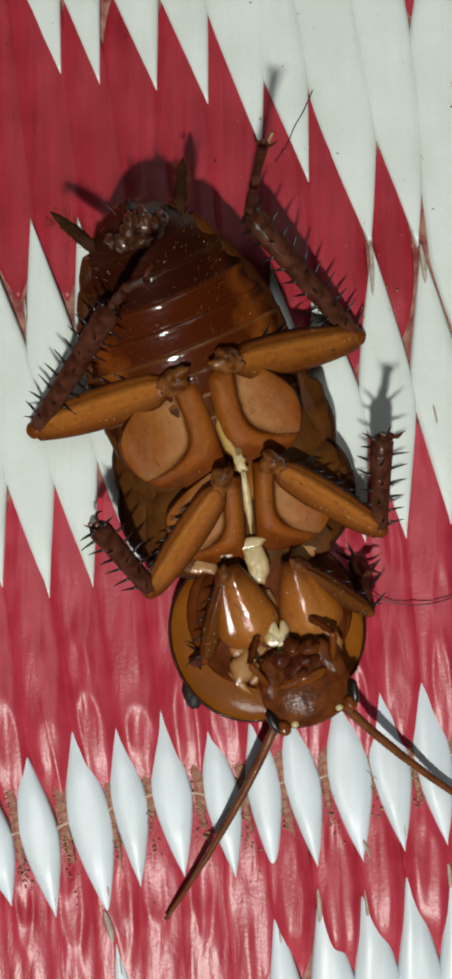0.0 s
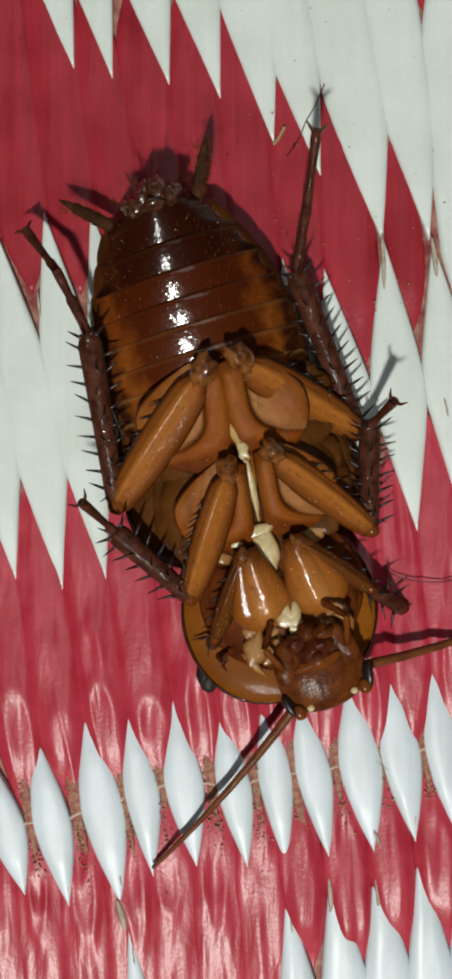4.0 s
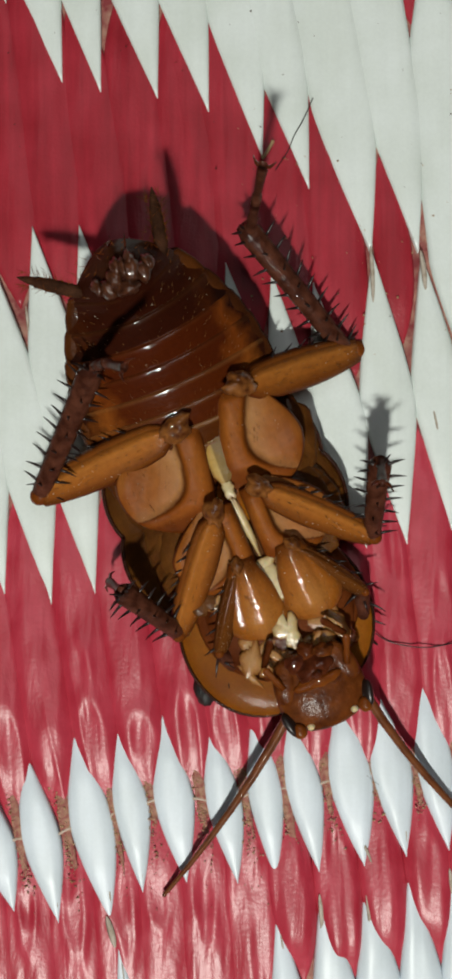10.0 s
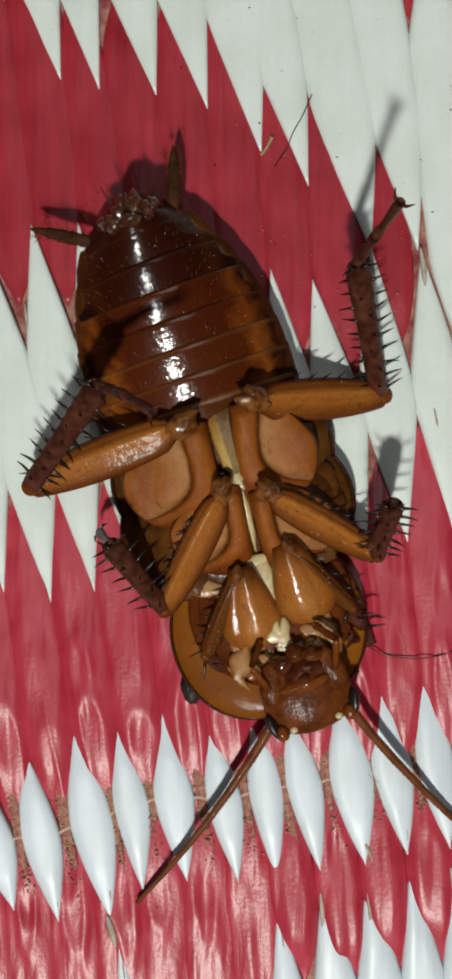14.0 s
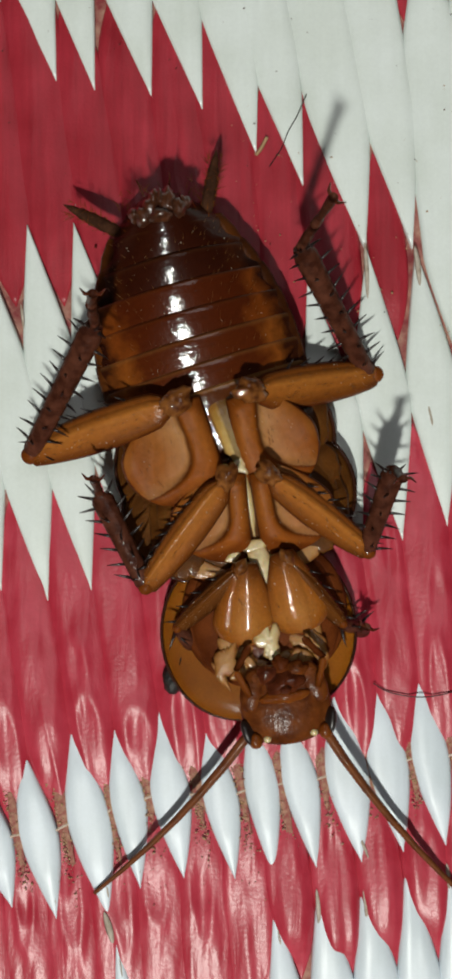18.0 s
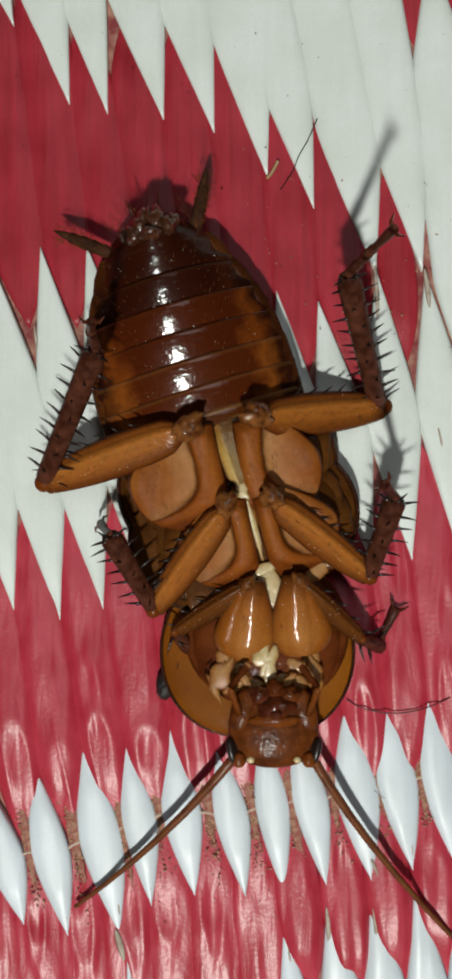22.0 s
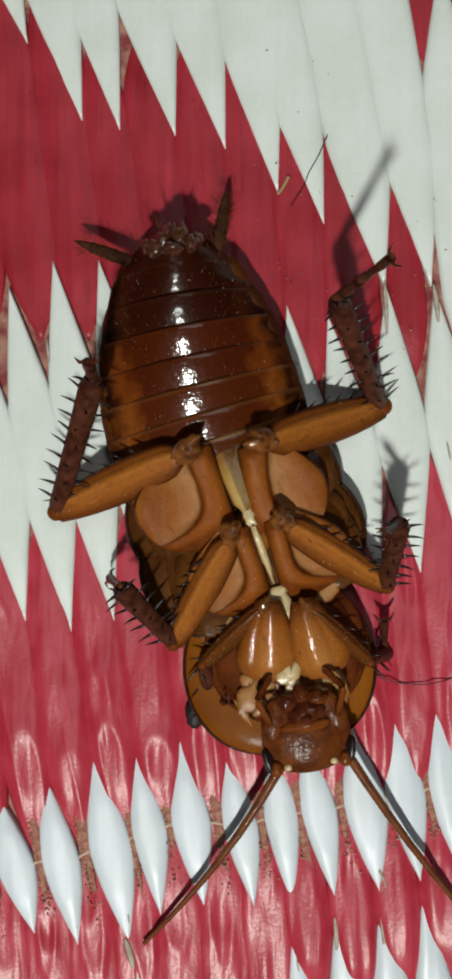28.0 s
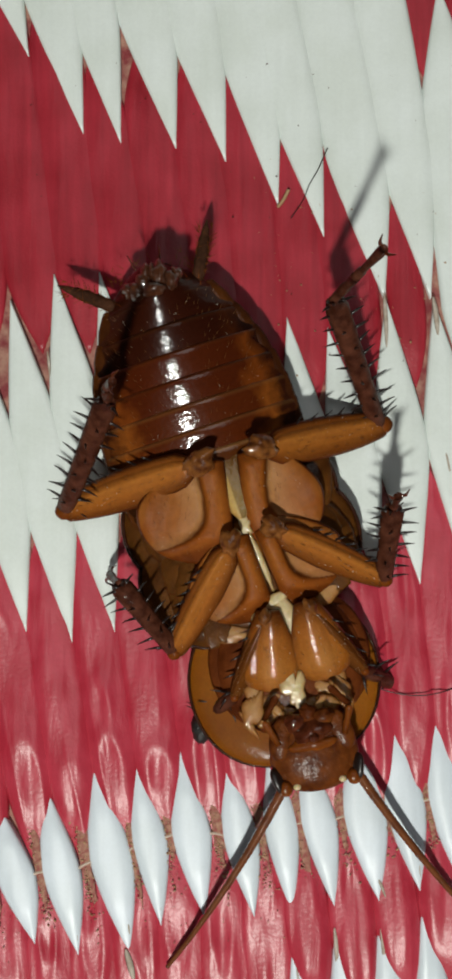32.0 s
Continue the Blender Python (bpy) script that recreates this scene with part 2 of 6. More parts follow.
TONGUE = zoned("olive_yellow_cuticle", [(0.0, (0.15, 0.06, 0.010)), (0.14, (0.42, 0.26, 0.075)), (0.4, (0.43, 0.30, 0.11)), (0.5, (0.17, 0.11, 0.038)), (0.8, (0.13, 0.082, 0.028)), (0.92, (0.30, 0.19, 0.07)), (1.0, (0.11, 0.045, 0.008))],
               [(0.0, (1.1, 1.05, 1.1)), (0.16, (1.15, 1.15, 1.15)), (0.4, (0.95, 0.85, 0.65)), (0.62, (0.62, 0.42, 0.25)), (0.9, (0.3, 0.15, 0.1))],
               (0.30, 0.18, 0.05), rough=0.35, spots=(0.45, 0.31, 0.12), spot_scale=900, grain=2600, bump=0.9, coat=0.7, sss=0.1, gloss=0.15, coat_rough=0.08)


def banded(name, centre, side, edge, half, lip):
    """Cuticle whose pigment changes across the plate (x) and pales to a thin hind margin (y)."""
    m = material(name, centre, 0.4, None, 500, 3600, 0.42, 1.0, 0.03, gloss=0.05, coat_rough=0.11)
    m.node_tree.nodes["Principled BSDF"].inputs["Coat IOR"].default_value = 1.5
    n, l = m.node_tree.nodes, m.node_tree.links
    ramp = next(k for k in n if k.type == "VALTORGB")
    out = [k.to_socket for k in ramp.outputs["Color"].links][0]
    at = next(k for k in n if k.type == "TEX_COORD")
    sep = n.new("ShaderNodeSeparateXYZ")
    l.new(at.outputs["Object"], sep.inputs[0])
    wob = n.new("ShaderNodeTexNoise")
    wob.noise_dimensions = "4D"
    wob.inputs["Scale"].default_value, wob.inputs["Detail"].default_value = 700, 4
    each = n.new("ShaderNodeObjectInfo")
    times = n.new("ShaderNodeMath")
    times.operation, times.inputs[1].default_value = "MULTIPLY", 40.0
    l.new(each.outputs["Random"], times.inputs[0])
    l.new(times.outputs[0], wob.inputs["W"])
    l.new(at.outputs["Object"], wob.inputs["Vector"])
    absx = n.new("ShaderNodeMath")
    absx.operation = "ABSOLUTE"
    l.new(sep.outputs["X"], absx.inputs[0])
    add = n.new("ShaderNodeMath")
    add.operation, add.inputs[1].default_value = "MULTIPLY_ADD", 0.0034
    l.new(wob.outputs["Fac"], add.inputs[0])
    l.new(absx.outputs[0], add.inputs[2])
    rng = n.new("ShaderNodeMapRange")
    rng.inputs["From Min"].default_value, rng.inputs["From Max"].default_value = 0.0017, half * U + 0.0017
    l.new(add.outputs[0], rng.inputs["Value"])
    cr = n.new("ShaderNodeValToRGB")
    e = cr.color_ramp.elements
    e[0].position, e[0].color = 0.62, (*centre, 1)
    e[1].position, e[1].color = 1.0, (*edge, 1)
    mid = e.new(0.82)
    mid.color = (*side, 1)
    l.new(rng.outputs[0], cr.inputs["Fac"])
    tone = n.new("ShaderNodeMix")
    tone.data_type = "RGBA"
    tone.inputs["Factor"].default_value = 0.75
    l.new(ramp.outputs["Color"], tone.inputs["A"])
    l.new(cr.outputs["Color"], tone.inputs["B"])
    lipr = n.new("ShaderNodeMapRange")
    lipr.inputs["From Min"].default_value, lipr.inputs["From Max"].default_value = 22 * U, 27 * U
    l.new(sep.outputs["Y"], lipr.inputs["Value"])
    lips = n.new("ShaderNodeMath")
    lips.operation, lips.inputs[1].default_value = "MULTIPLY", lip
    l.new(lipr.outputs[0], lips.inputs[0])
    pale = n.new("ShaderNodeMix")
    pale.data_type = "RGBA"
    l.new(lips.outputs[0], pale.inputs["Factor"])
    l.new(tone.outputs["Result"], pale.inputs["A"])
    pale.inputs["B"].default_value = (0.34, 0.16, 0.05, 1)
    l.new(pale.outputs["Result"], out)
    # fine transverse wrinkles
    run = n.new("ShaderNodeMapping")
    run.inputs["Scale"].default_value = (0.06, 1.0, 0.06)
    l.new(at.outputs["Object"], run.inputs["Vector"])
    lines = n.new("ShaderNodeTexNoise")
    lines.inputs["Scale"].default_value, lines.inputs["Detail"].default_value = 3600, 2
    l.new(run.outputs["Vector"], lines.inputs["Vector"])
    old = next(k for k in n if k.type == "BUMP")
    bp = n.new("ShaderNodeBump")
    bp.inputs["Strength"].default_value, bp.inputs["Distance"].default_value = 0.26, 0.00012
    l.new(lines.outputs["Fac"], bp.inputs["Height"])
    l.new(bp.outputs["Normal"], old.inputs["Normal"])
    return m


STERNITE_BASE = banded("olive_brown_belly", (0.070, 0.0170, 0.002), (0.25, 0.07, 0.009), (0.014, 0.005, 0.002), 140, 0.42)
STERNITE = banded("red_brown_belly", (0.070, 0.0125, 0.0019), (0.25, 0.070, 0.009), (0.012, 0.004, 0.002), 144, 0.15)
STERNITE_DEEP = banded("deep_red_brown_belly", (0.060, 0.0098, 0.0016), (0.19, 0.045, 0.0055), (0.009, 0.003, 0.002), 140, 0.03)
STERNITE_TIP = banded("dark_belly", (0.026, 0.0048, 0.0016), (0.05, 0.011, 0.002), (0.008, 0.003, 0.002), 120, 0.03)
STERNITE_TIP.node_tree.nodes["Principled BSDF"].inputs["Coat Weight"].default_value = 0.4
BACK = material("dark_back_cuticle", (0.024, 0.006, 0.002), 0.42, (0.085, 0.024, 0.004), 420, 5000, 0.6, 0.5, gloss=0.05, coat_rough=0.16)
NOTUM = material("brown_back_plate", (0.0488, 0.0151, 0.00312), 0.42, (0.111, 0.0392, 0.00728), 500, 5000, 0.5, 0.22, 0.15, gloss=0.05)
SHIELD = material("amber_shield", (0.165, 0.046, 0.0036), 0.5, (0.25, 0.080, 0.0065), 260, 7000, 0.15, 0.04, 0.3, gloss=0.05)
FEELER = material("hairy_feeler", (0.030, 0.012, 0.006), 0.8, (0.065, 0.026, 0.013), 1500, 6000, 0.8, gloss=0.06)
SPECK = material("pale_dust_and_glint", (0.5, 0.42, 0.32), 0.5, (0.7, 0.62, 0.5), 3000)
SETA = material("fine_amber_hair", (0.16, 0.06, 0.012), 0.4)
RUST = material("rust_mouthparts", (0.05, 0.0105, 0.004), 0.35, (0.11, 0.0245, 0.0075), 900, 3600, 0.6, 1.0, gloss=0.1, coat_rough=0.06)
STRAW = material("straw_scrap", (0.36, 0.21, 0.10), 0.6, (0.46, 0.30, 0.16), 900, 6000, 0.4)
STAIN_AND_SHADE = material("brown_grime_and_shade", (0.36, 0.29, 0.22), 0.8, (0.55, 0.49, 0.42), 1800, 7000, 0.6)
FILM = material("tan_dirt_film", (0.26, 0.055, 0.05), 0.8, (0.42, 0.24, 0.16), 2600, 7000, 0.6)
GRIME = material("brown_grit", (0.336, 0.16, 0.111), 0.8, (0.532, 0.32, 0.221), 2500, 7000, 0.5)
PLASTER = material("plain_wall_paint", (0.10, 0.097, 0.09), 0.85, (0.13, 0.125, 0.115), 3, 60, 0.1, gloss=0.1)
CEMENT = material("cement_floor", (0.10, 0.097, 0.092), 0.85, (0.15, 0.145, 0.135), 6, 200, 0.3, gloss=0.1)


# ---- mesh helpers (all in plan units) ----
def mesh_of(name, verts, faces, mat, smooth=True, edge=None, edged=(), uv=None):
    me = bpy.data.meshes.new(name)
    me.from_pydata([(x * U, y * U, z * U) for x, y, z in verts], [], faces)
    me.materials.append(mat)
    if edge:
        me.materials.append(edge)
        for i in edged:
            me.polygons[i].material_index = 1
    if smooth:
        me.polygons.foreach_set("use_smooth", [True] * len(me.polygons))
    if uv:
        layer = me.uv_layers.new(name="across_along")
        idx = np.zeros(len(me.loops), dtype=np.int32)
        me.loops.foreach_get("vertex_index", idx)
        layer.data.foreach_set("uv", np.array(uv, dtype=np.float32)[idx].ravel())
    me.update()
    return me


def part(name, me, parent, label=""):
    ob = new(name, me)
    ob.parent = parent
    if label:
        ob["label"] = label
    return ob


def rings(name, rows, mat, sides=14, caps=True):
    """A closed skin through elliptical rings along +y; rows of y, x, z, half width, half height above, half height below."""
    verts, faces = [], []
    for y, x, z, w, up, down in rows:
        for i in range(sides):
            a = 2 * math.pi * i / sides
            s = math.sin(a)
            verts.append((x + w * math.cos(a), y, z + (up if s > 0 else down) * s))
    for r in range(len(rows) - 1):
        for i in range(sides):
            j = (i + 1) % sides
            faces.append((r * sides + i, r * sides + j, (r + 1) * sides + j, (r + 1) * sides + i))
    if caps:
        faces.append(tuple(range(sides)))
        faces.append(tuple(range((len(rows) - 1) * sides, len(rows) * sides))[::-1])
    me = mesh_of(name, verts, [f[::-1] for f in faces], mat)
    return me


# ---- the room round the mat: plain surfaces that close the place ----
def slab(name, x0, y0, z0, x1, y1, z1, mat, label):
    v = [(x, y, z) for z in (z0, z1) for y in (y0, y1) for x in (x0, x1)]
    f = [(0, 2, 3, 1), (4, 5, 7, 6), (0, 1, 5, 4), (2, 6, 7, 3), (0, 4, 6, 2), (1, 3, 7, 5)]
    me = mesh_of(name, [(a / U, b / U, c / U) for a, b, c in v], f, mat, False)
    return tagged(new(name, me), label, name.split("_")[0], kind="structure")


slab("floor", -1.5, -1.5, -0.1, 1.5, 1.5, -0.0013, CEMENT, "plain grey cement floor under the woven mat")
slab("wall_north", -1.5, 1.5, -0.0013, 1.5, 1.6, 2.4, PLASTER, "plain unlit wall closing the room")
slab("wall_south", -1.5, -1.6, -0.0013, 1.5, -1.5, 2.4, PLASTER, "plain unlit wall closing the room")
slab("wall_east", 1.5, -1.5, -0.0013, 1.6, 1.5, 2.4, PLASTER, "plain unlit wall closing the room")
slab("wall_west", -1.6, -1.5, -0.0013, -1.5, 1.5, 2.4, PLASTER, "plain unlit wall closing the room")
slab("ceiling", -1.5, -1.5, 2.4, 1.5, 1.5, 2.5, PLASTER, "plain ceiling over the dark room")

# ---- the woven mat ----
mat_thing = tagged(new("woven_mat"), "woven plastic floor mat of interlocking red and white strips", "mat")
v = [(-1300, -1700, -30), (1300, -1700, -30), (1300, 1700, -30), (-1300, 1700, -30), (-1300, -1700, -6), (1300, -1700, -6), (1300, 1700, -6), (-1300, 1700, -6)]
part("backing", mesh_of("backing", v, [(3, 2, 1, 0), (4, 5, 6, 7), (0, 1, 5, 4), (1, 2, 6, 5), (2, 3, 7, 6), (3, 0, 4, 7)], BACKING, False), mat_thing, "dirty reddish backing between the strips")


def strip(xt, yt, xb, yb, w, colour, low, high, wrinkle, blunt, seed, pocket=None):
    """One visible length of a flattened plastic straw: a leaf that dives under its neighbours at both tips."""
    rows, cols = (72, 30) if wrinkle > 4 else (40, 16)
    rnd = random.Random(seed)
    ox, oy = rnd.uniform(0, 90), rnd.uniform(0, 90)
    length = yb - yt
    taper = min(230.0, length * 0.52)
    bend = rnd.uniform(-3, 3)
    folds = [(rnd.uniform(-14, 14), rnd.uniform(240, 420), rnd.uniform(9, 17), rnd.uniform(40, 95), rnd.choice((0, 1)) * rnd.uniform(1.5, 3.0))]
    pleats = [(rnd.uniform(-26, 26), rnd.uniform(-0.07, 0.07), rnd.uniform(0.35, 0.8), rnd.uniform(0.14, 0.3), rnd.uniform(2.4, 3.8), rnd.uniform(0.6, 1.5)) for _ in range(rnd.choice((0, 1, 1, 2)))]
    toward = -1 if length > 400 and yt > 1200 else 1
    if pocket:
        folds.append((rnd.uniform(-5, 5), yb - pocket + rnd.uniform(-18, 18), rnd.uniform(14, 23), rnd.uniform(42, 84), rnd.choice((0.2, 0.6, 0.9, 1)) * rnd.uniform(2.6, 4.6)))
    verts, faces = [], []
    for r in range(rows + 1):
        u = r / rows
        d_top, d_bot = u * length, (1 - u) * length
        near = min(d_top, d_bot) / taper
        f = min(1.0, near) if near < 1 else 1.0
        f = (1 - (1 - min(1.0, f)) ** blunt) * (0.985 + 0.03 * noise.noise((u * 5, seed * 0.7, 0)))
        cx = xt + (xb - xt) * u + bend * math.sin(u * math.pi)
        y = yt + length * u
        rise = min(1.0, min(d_top, d_bot) / (taper * 0.55))
        rise = rise * rise * (3 - 2 * rise)
        for c in range(cols + 1):
            s = -1 + 2 * c / cols
            x = cx + s * max(w * f, 0.6)
            dome = (1 - abs(s) ** 2.6) ** 0.62
            z = low + (high - low) * dome * (0.25 + 0.75 * rise) - (0.8 if colour in (WHITE, COOL_WHITE) else 5) * (1 - rise)
            crease = noise.noise((x * 0.034 + ox, y * 0.007 + oy, 0)) * 1.0 + noise.noise((x * 0.075 + oy, y * 0.014, 3.1)) * 0.3
            z += wrinkle * crease * dome
            if wrinkle > 4:
                swell = max(0.0, min(1.0, (u - 0.2) / 0.45)) * max(0.0, min(1.0, (1 - u) / 0.3))
                z += (11 if toward > 0 else 0) * dome * swell * swell * (3 - 2 * swell)
                for px, slant, pu, pl, pw, tall in pleats:
                    z += tall * dome * math.exp(-(((x - cx - px - slant * (u - pu) * length) / pw) ** 2) - ((u - pu) / pl) ** 4)
                for fx, fy, fw, fl, deep in folds:
                    dx, dy = (x - cx - fx) / fw, (y - yb + fy) / fl
                    ring = math.hypot(dx, dy)
                    z += deep * dome * (math.exp(-(((ring - 1) / 0.36) ** 2)) * max(0.0, min(1.0, 0.45 - 0.6 * dy * toward)) - 0.8 * math.exp(-((ring / 0.8) ** 2)))
            verts.append((x - 362, 784 - y, z))
    n = cols + 1
    for r in range(rows):
        for c in range(cols):
            a = r * n + c
            faces.append((a, a + n, a + n + 1, a + 1))
    # turned-under edges give the straw its thickness
    base = len(verts)
    rim = [r * n for r in range(rows + 1)] + [rows * n + c for c in range(1, n)] + [r * n + cols for r in range(rows - 1, -1, -1)] + list(range(cols - 1, 0, -1))
    for i in rim:
        x, y, z = verts[i]
        verts.append((x, y, -9))
    k = len(rim)
    for i in range(k):
        j = (i + 1) % k
        faces.append((rim[i], base + i, base + j, rim[j]))
    return part("strip", mesh_of("strip", verts, faces, colour), mat_thing)


# tips of each strip: x and y of the upper tip, x and y of the lower tip, half width
RED_TOP = [(210, -480, 318, -60, 42), (292, -480, 395, -26, 44), (372, -480, 466, -46, 42), (450, -480, 540, -70, 42), (530, -480, 606, -60, 42), (590, -480, 674, 48, 46), (668, -480, 762, 60, 44), (-300, -480, -200, -40, 44),
           (-130, -480, -40, -150, 44), (-50, -480, 40, -150, 44), (30, -480, 120, -150, 44), (120, -480, 220, -100, 44)]
WHITE_TOP = [(-190, -330, -84, -30, 46), (-95, -330, 8, -8, 44), (-10, -320, 98, 120, 42), (60, -330, 160, 136, 40), (145, -320, 251, 146, 46), (228, -310, 333, 168, 43),
             (315, -300, 419, 240, 42), (392, -190, 494, 292, 41), (478, -190, 594, 396, 47), (562, -210, 669, 394, 42), (683, -125, 770, 640, 51), (740, -120, 850, 640, 45)]
RED_UPPER = [(-250, -160, -130, 465, 44), (-150, -160, -50, 465, 44), (-62, -150, 30, 470, 50), (34, -120, 108, 470, 44), (113, 5, 188, 480, 42), (188, 5, 262, 500, 45), (268, 12, 334, 520, 44),
             (341, 30, 404, 560, 46), (433, 148, 476, 575, 42), (500, 148, 570, 580, 45), (607, 272, 646, 528, 27)]
WHITE_MIDDLE = [(-95, 420, 5, 940, 40), (-22, 395, 80, 957, 40), (50, 352, 150, 940, 40), (125, 350, 225, 922, 41), (205, 370, 300, 905, 41), (285, 390, 375, 890, 41),
                (360, 410, 450, 880, 40), (433, 425, 515, 872, 39), (500, 442, 585, 868, 41), (596, 398, 650, 862, 42), (674, 398, 722, 840, 41), (752, 420, 800, 830, 41)]
RED_MIDDLE = [(-125, 850, -42, 1320, 41), (-54, 840, 32, 1312, 41), (21, 828, 103, 1302, 41), (92, 812, 173, 1294, 41), (165, 815, 243, 1286, 40), (240, 795, 316, 1274, 40),
              (312, 785, 382, 1266, 40), (386, 775, 446, 1260, 39), (456, 765, 512, 1252, 39), (530, 775, 590, 1242, 40), (601, 785, 656, 1234, 40), (668, 722, 722, 1228, 40), (745, 715, 796, 1220, 40)]
WHITE_LENS = [(-110, 1262, -58, 1480, 32), (-38, 1228, 20, 1448, 33), (38, 1196, 91, 1466, 32), (118, 1158, 174, 1462, 36), (183, 1146, 226, 1418, 29), (258, 1134, 296, 1402, 33), (331, 1146, 378, 1404, 29),
              (403, 1120, 440, 1398, 28), (457, 1112, 509, 1388, 30), (541, 1098, 581, 1378, 36), (603, 1078, 648, 1362, 34), (672, 1072, 716, 1352, 32), (742, 1064, 786, 1348, 33)]
RED_LOWER = [(-118, 1345, -70, 1800, 40), (-42, 1335, 0, 1800, 40), (32, 1322, 72, 1800, 40), (103, 1312, 142, 1800, 40), (175, 1300, 214, 1800, 40), (244, 1294, 286, 1800, 40), (318, 1280, 352, 1800, 40),
             (383, 1268, 424, 1800, 40), (448, 1285, 484, 1570, 36), (520, 1262, 556, 1590, 36), (590, 1252, 630, 1570, 36), (664, 1242, 700, 1550, 36), (735, 1235, 768, 1540, 36)]
WHITE_LOW = [(186, 1500, 250, 1960, 32), (440, 1446, 500, 1960, 38), (512, 1398, 574, 1960, 40), (584, 1384, 646, 1960, 40), (652, 1376, 716, 1960, 38), (718, 1372, 786, 1960, 38), (792, 1366, 856, 1960, 38)]
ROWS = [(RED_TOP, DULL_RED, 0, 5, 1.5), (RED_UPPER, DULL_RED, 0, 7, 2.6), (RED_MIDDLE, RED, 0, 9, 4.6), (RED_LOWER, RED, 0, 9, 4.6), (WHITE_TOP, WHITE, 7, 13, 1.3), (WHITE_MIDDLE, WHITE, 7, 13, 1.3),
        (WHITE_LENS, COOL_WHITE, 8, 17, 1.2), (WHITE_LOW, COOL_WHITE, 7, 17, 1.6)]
seed = 0
for row, colour, low, high, wrinkle in ROWS:
    blunt = 1.6 if low == 8 else (1.22 if colour in (WHITE, COOL_WHITE) else 2.4)
    kin = 'lower' if row is RED_LOWER else 'middle' if row is RED_MIDDLE else 'upper' if row is RED_UPPER else ''
    for xt, yt, xb, yb, w in row:
        seed += 1
        if row is WHITE_TOP and xt < 620:
            xt, yt = xt - 260 * (xb - xt) / (yb - yt), yt - 260
        strip(xt, yt - {'': 0, 'lower': 25, 'middle': 48, 'upper': 36}[kin], xb, yb + {'': 0, 'lower': 0, 'middle': 35, 'upper': 12}[kin], w + (1 if colour is COOL_WHITE and low == 8 else 4), colour, low + 0.4 * (seed % 3), high, wrinkle, blunt, seed, yb - 118 if row is RED_MIDDLE else yt + 128 if row is RED_LOWER else None)


# ---- the cockroach: lies on its back; +y runs to the tail, +x to the right, +z to the lens ----
roach = tagged(new("cockroach"), "brown cockroach lying on its back, legs kicking, on the woven mat", "cockroach")


def shell(name, w, l, rows, mat, thick, dish, pinch=0.0):
    """A rounded plate: outline half width w and half length l, slightly dished, with a rolled rim."""
    prof = []
    for i in range(rows + 1):
        a = math.pi * i / rows
        y = -l * math.cos(a)
        s = math.sin(a) ** 0.75
        prof.append((y, 0, dish * (1 - s), max(1.0, w * s * (1 + pinch * y / l)), thick * (0.25 + 0.75 * s), thick * (0.3 + 1.2 * s)))
    return rings(name, prof, mat, 24)


def tube(name, pts, mat, sides=10):
    return rings(name, [(y, x, z, w, h, h) for y, x, z, w, h in pts], mat, sides)


def plate(name, length, width, zfun, mat, thick=14, rows=16, cols=16, mirror=1, zone=None, edge=None):
    """A solid plate along +y: half widths left and right and the relief of its upper face as functions of u and s."""
    verts, faces, uv = [], [], []
    n = cols + 1
    for top in (True, False):
        for r in range(rows + 1):
            u = r / rows
            left, right = width(u)
            for c in range(n):
                s = -1 + 2 * c / cols
                x = s * (left if s < 0 else right)
                z = zfun(u, s, x) + (1 - s * s) * (0.9 * noise.noise((x * 0.05, u * length * 0.05, width(0.5)[0])) + 0.3 * noise.noise((x * 0.17, u * length * 0.17, length))) if top else -thick * (1 - s * s) ** 0.5 - 0.2
                verts.append((x * mirror, u * length, z))
                uv.append((zone(u, s, x) if zone else 0.5 + 0.5 * s, u))
    k = (rows + 1) * n
    # edge faces: darker margin colour and painted crevice shade in one
    edged = []
    for r in range(rows):
        for c in range(cols):
            a = r * n + c
            if c in (0, cols - 1):
                edged.append(len(faces))
            faces.append((a, a + 1, a + n + 1, a + n))
            faces.append((k + a, k + a + n, k + a + n + 1, k + a + 1))
    rim = [r * n + cols for r in range(rows + 1)] + [rows * n + c for c in range(cols - 1, -1, -1)] + [r * n for r in range(rows - 1, -1, -1)] + list(range(1, cols))
    for i in range(len(rim)):
        a, b = rim[i], rim[(i + 1) % len(rim)]
        edged.append(len(faces))
        faces.append((a, k + a, k + b, b))
    if mirror < 0:
        faces = [f[::-1] for f in faces]
    return mesh_of(name, verts, faces, mat, True, edge, edged if edge else (), uv)


def bump_at(s, at, wide):
    return math.exp(-(((s - at) / wide) ** 2))


def sub(name, me, parent, x=0, y=0, z=0, rx=0, ry=0, rz=0, label=""):
    ob = part(name, me, parent, label)
    ob.matrix_basis = pose(x * U, y * U, z * U, rx, ry, rz)
    return ob


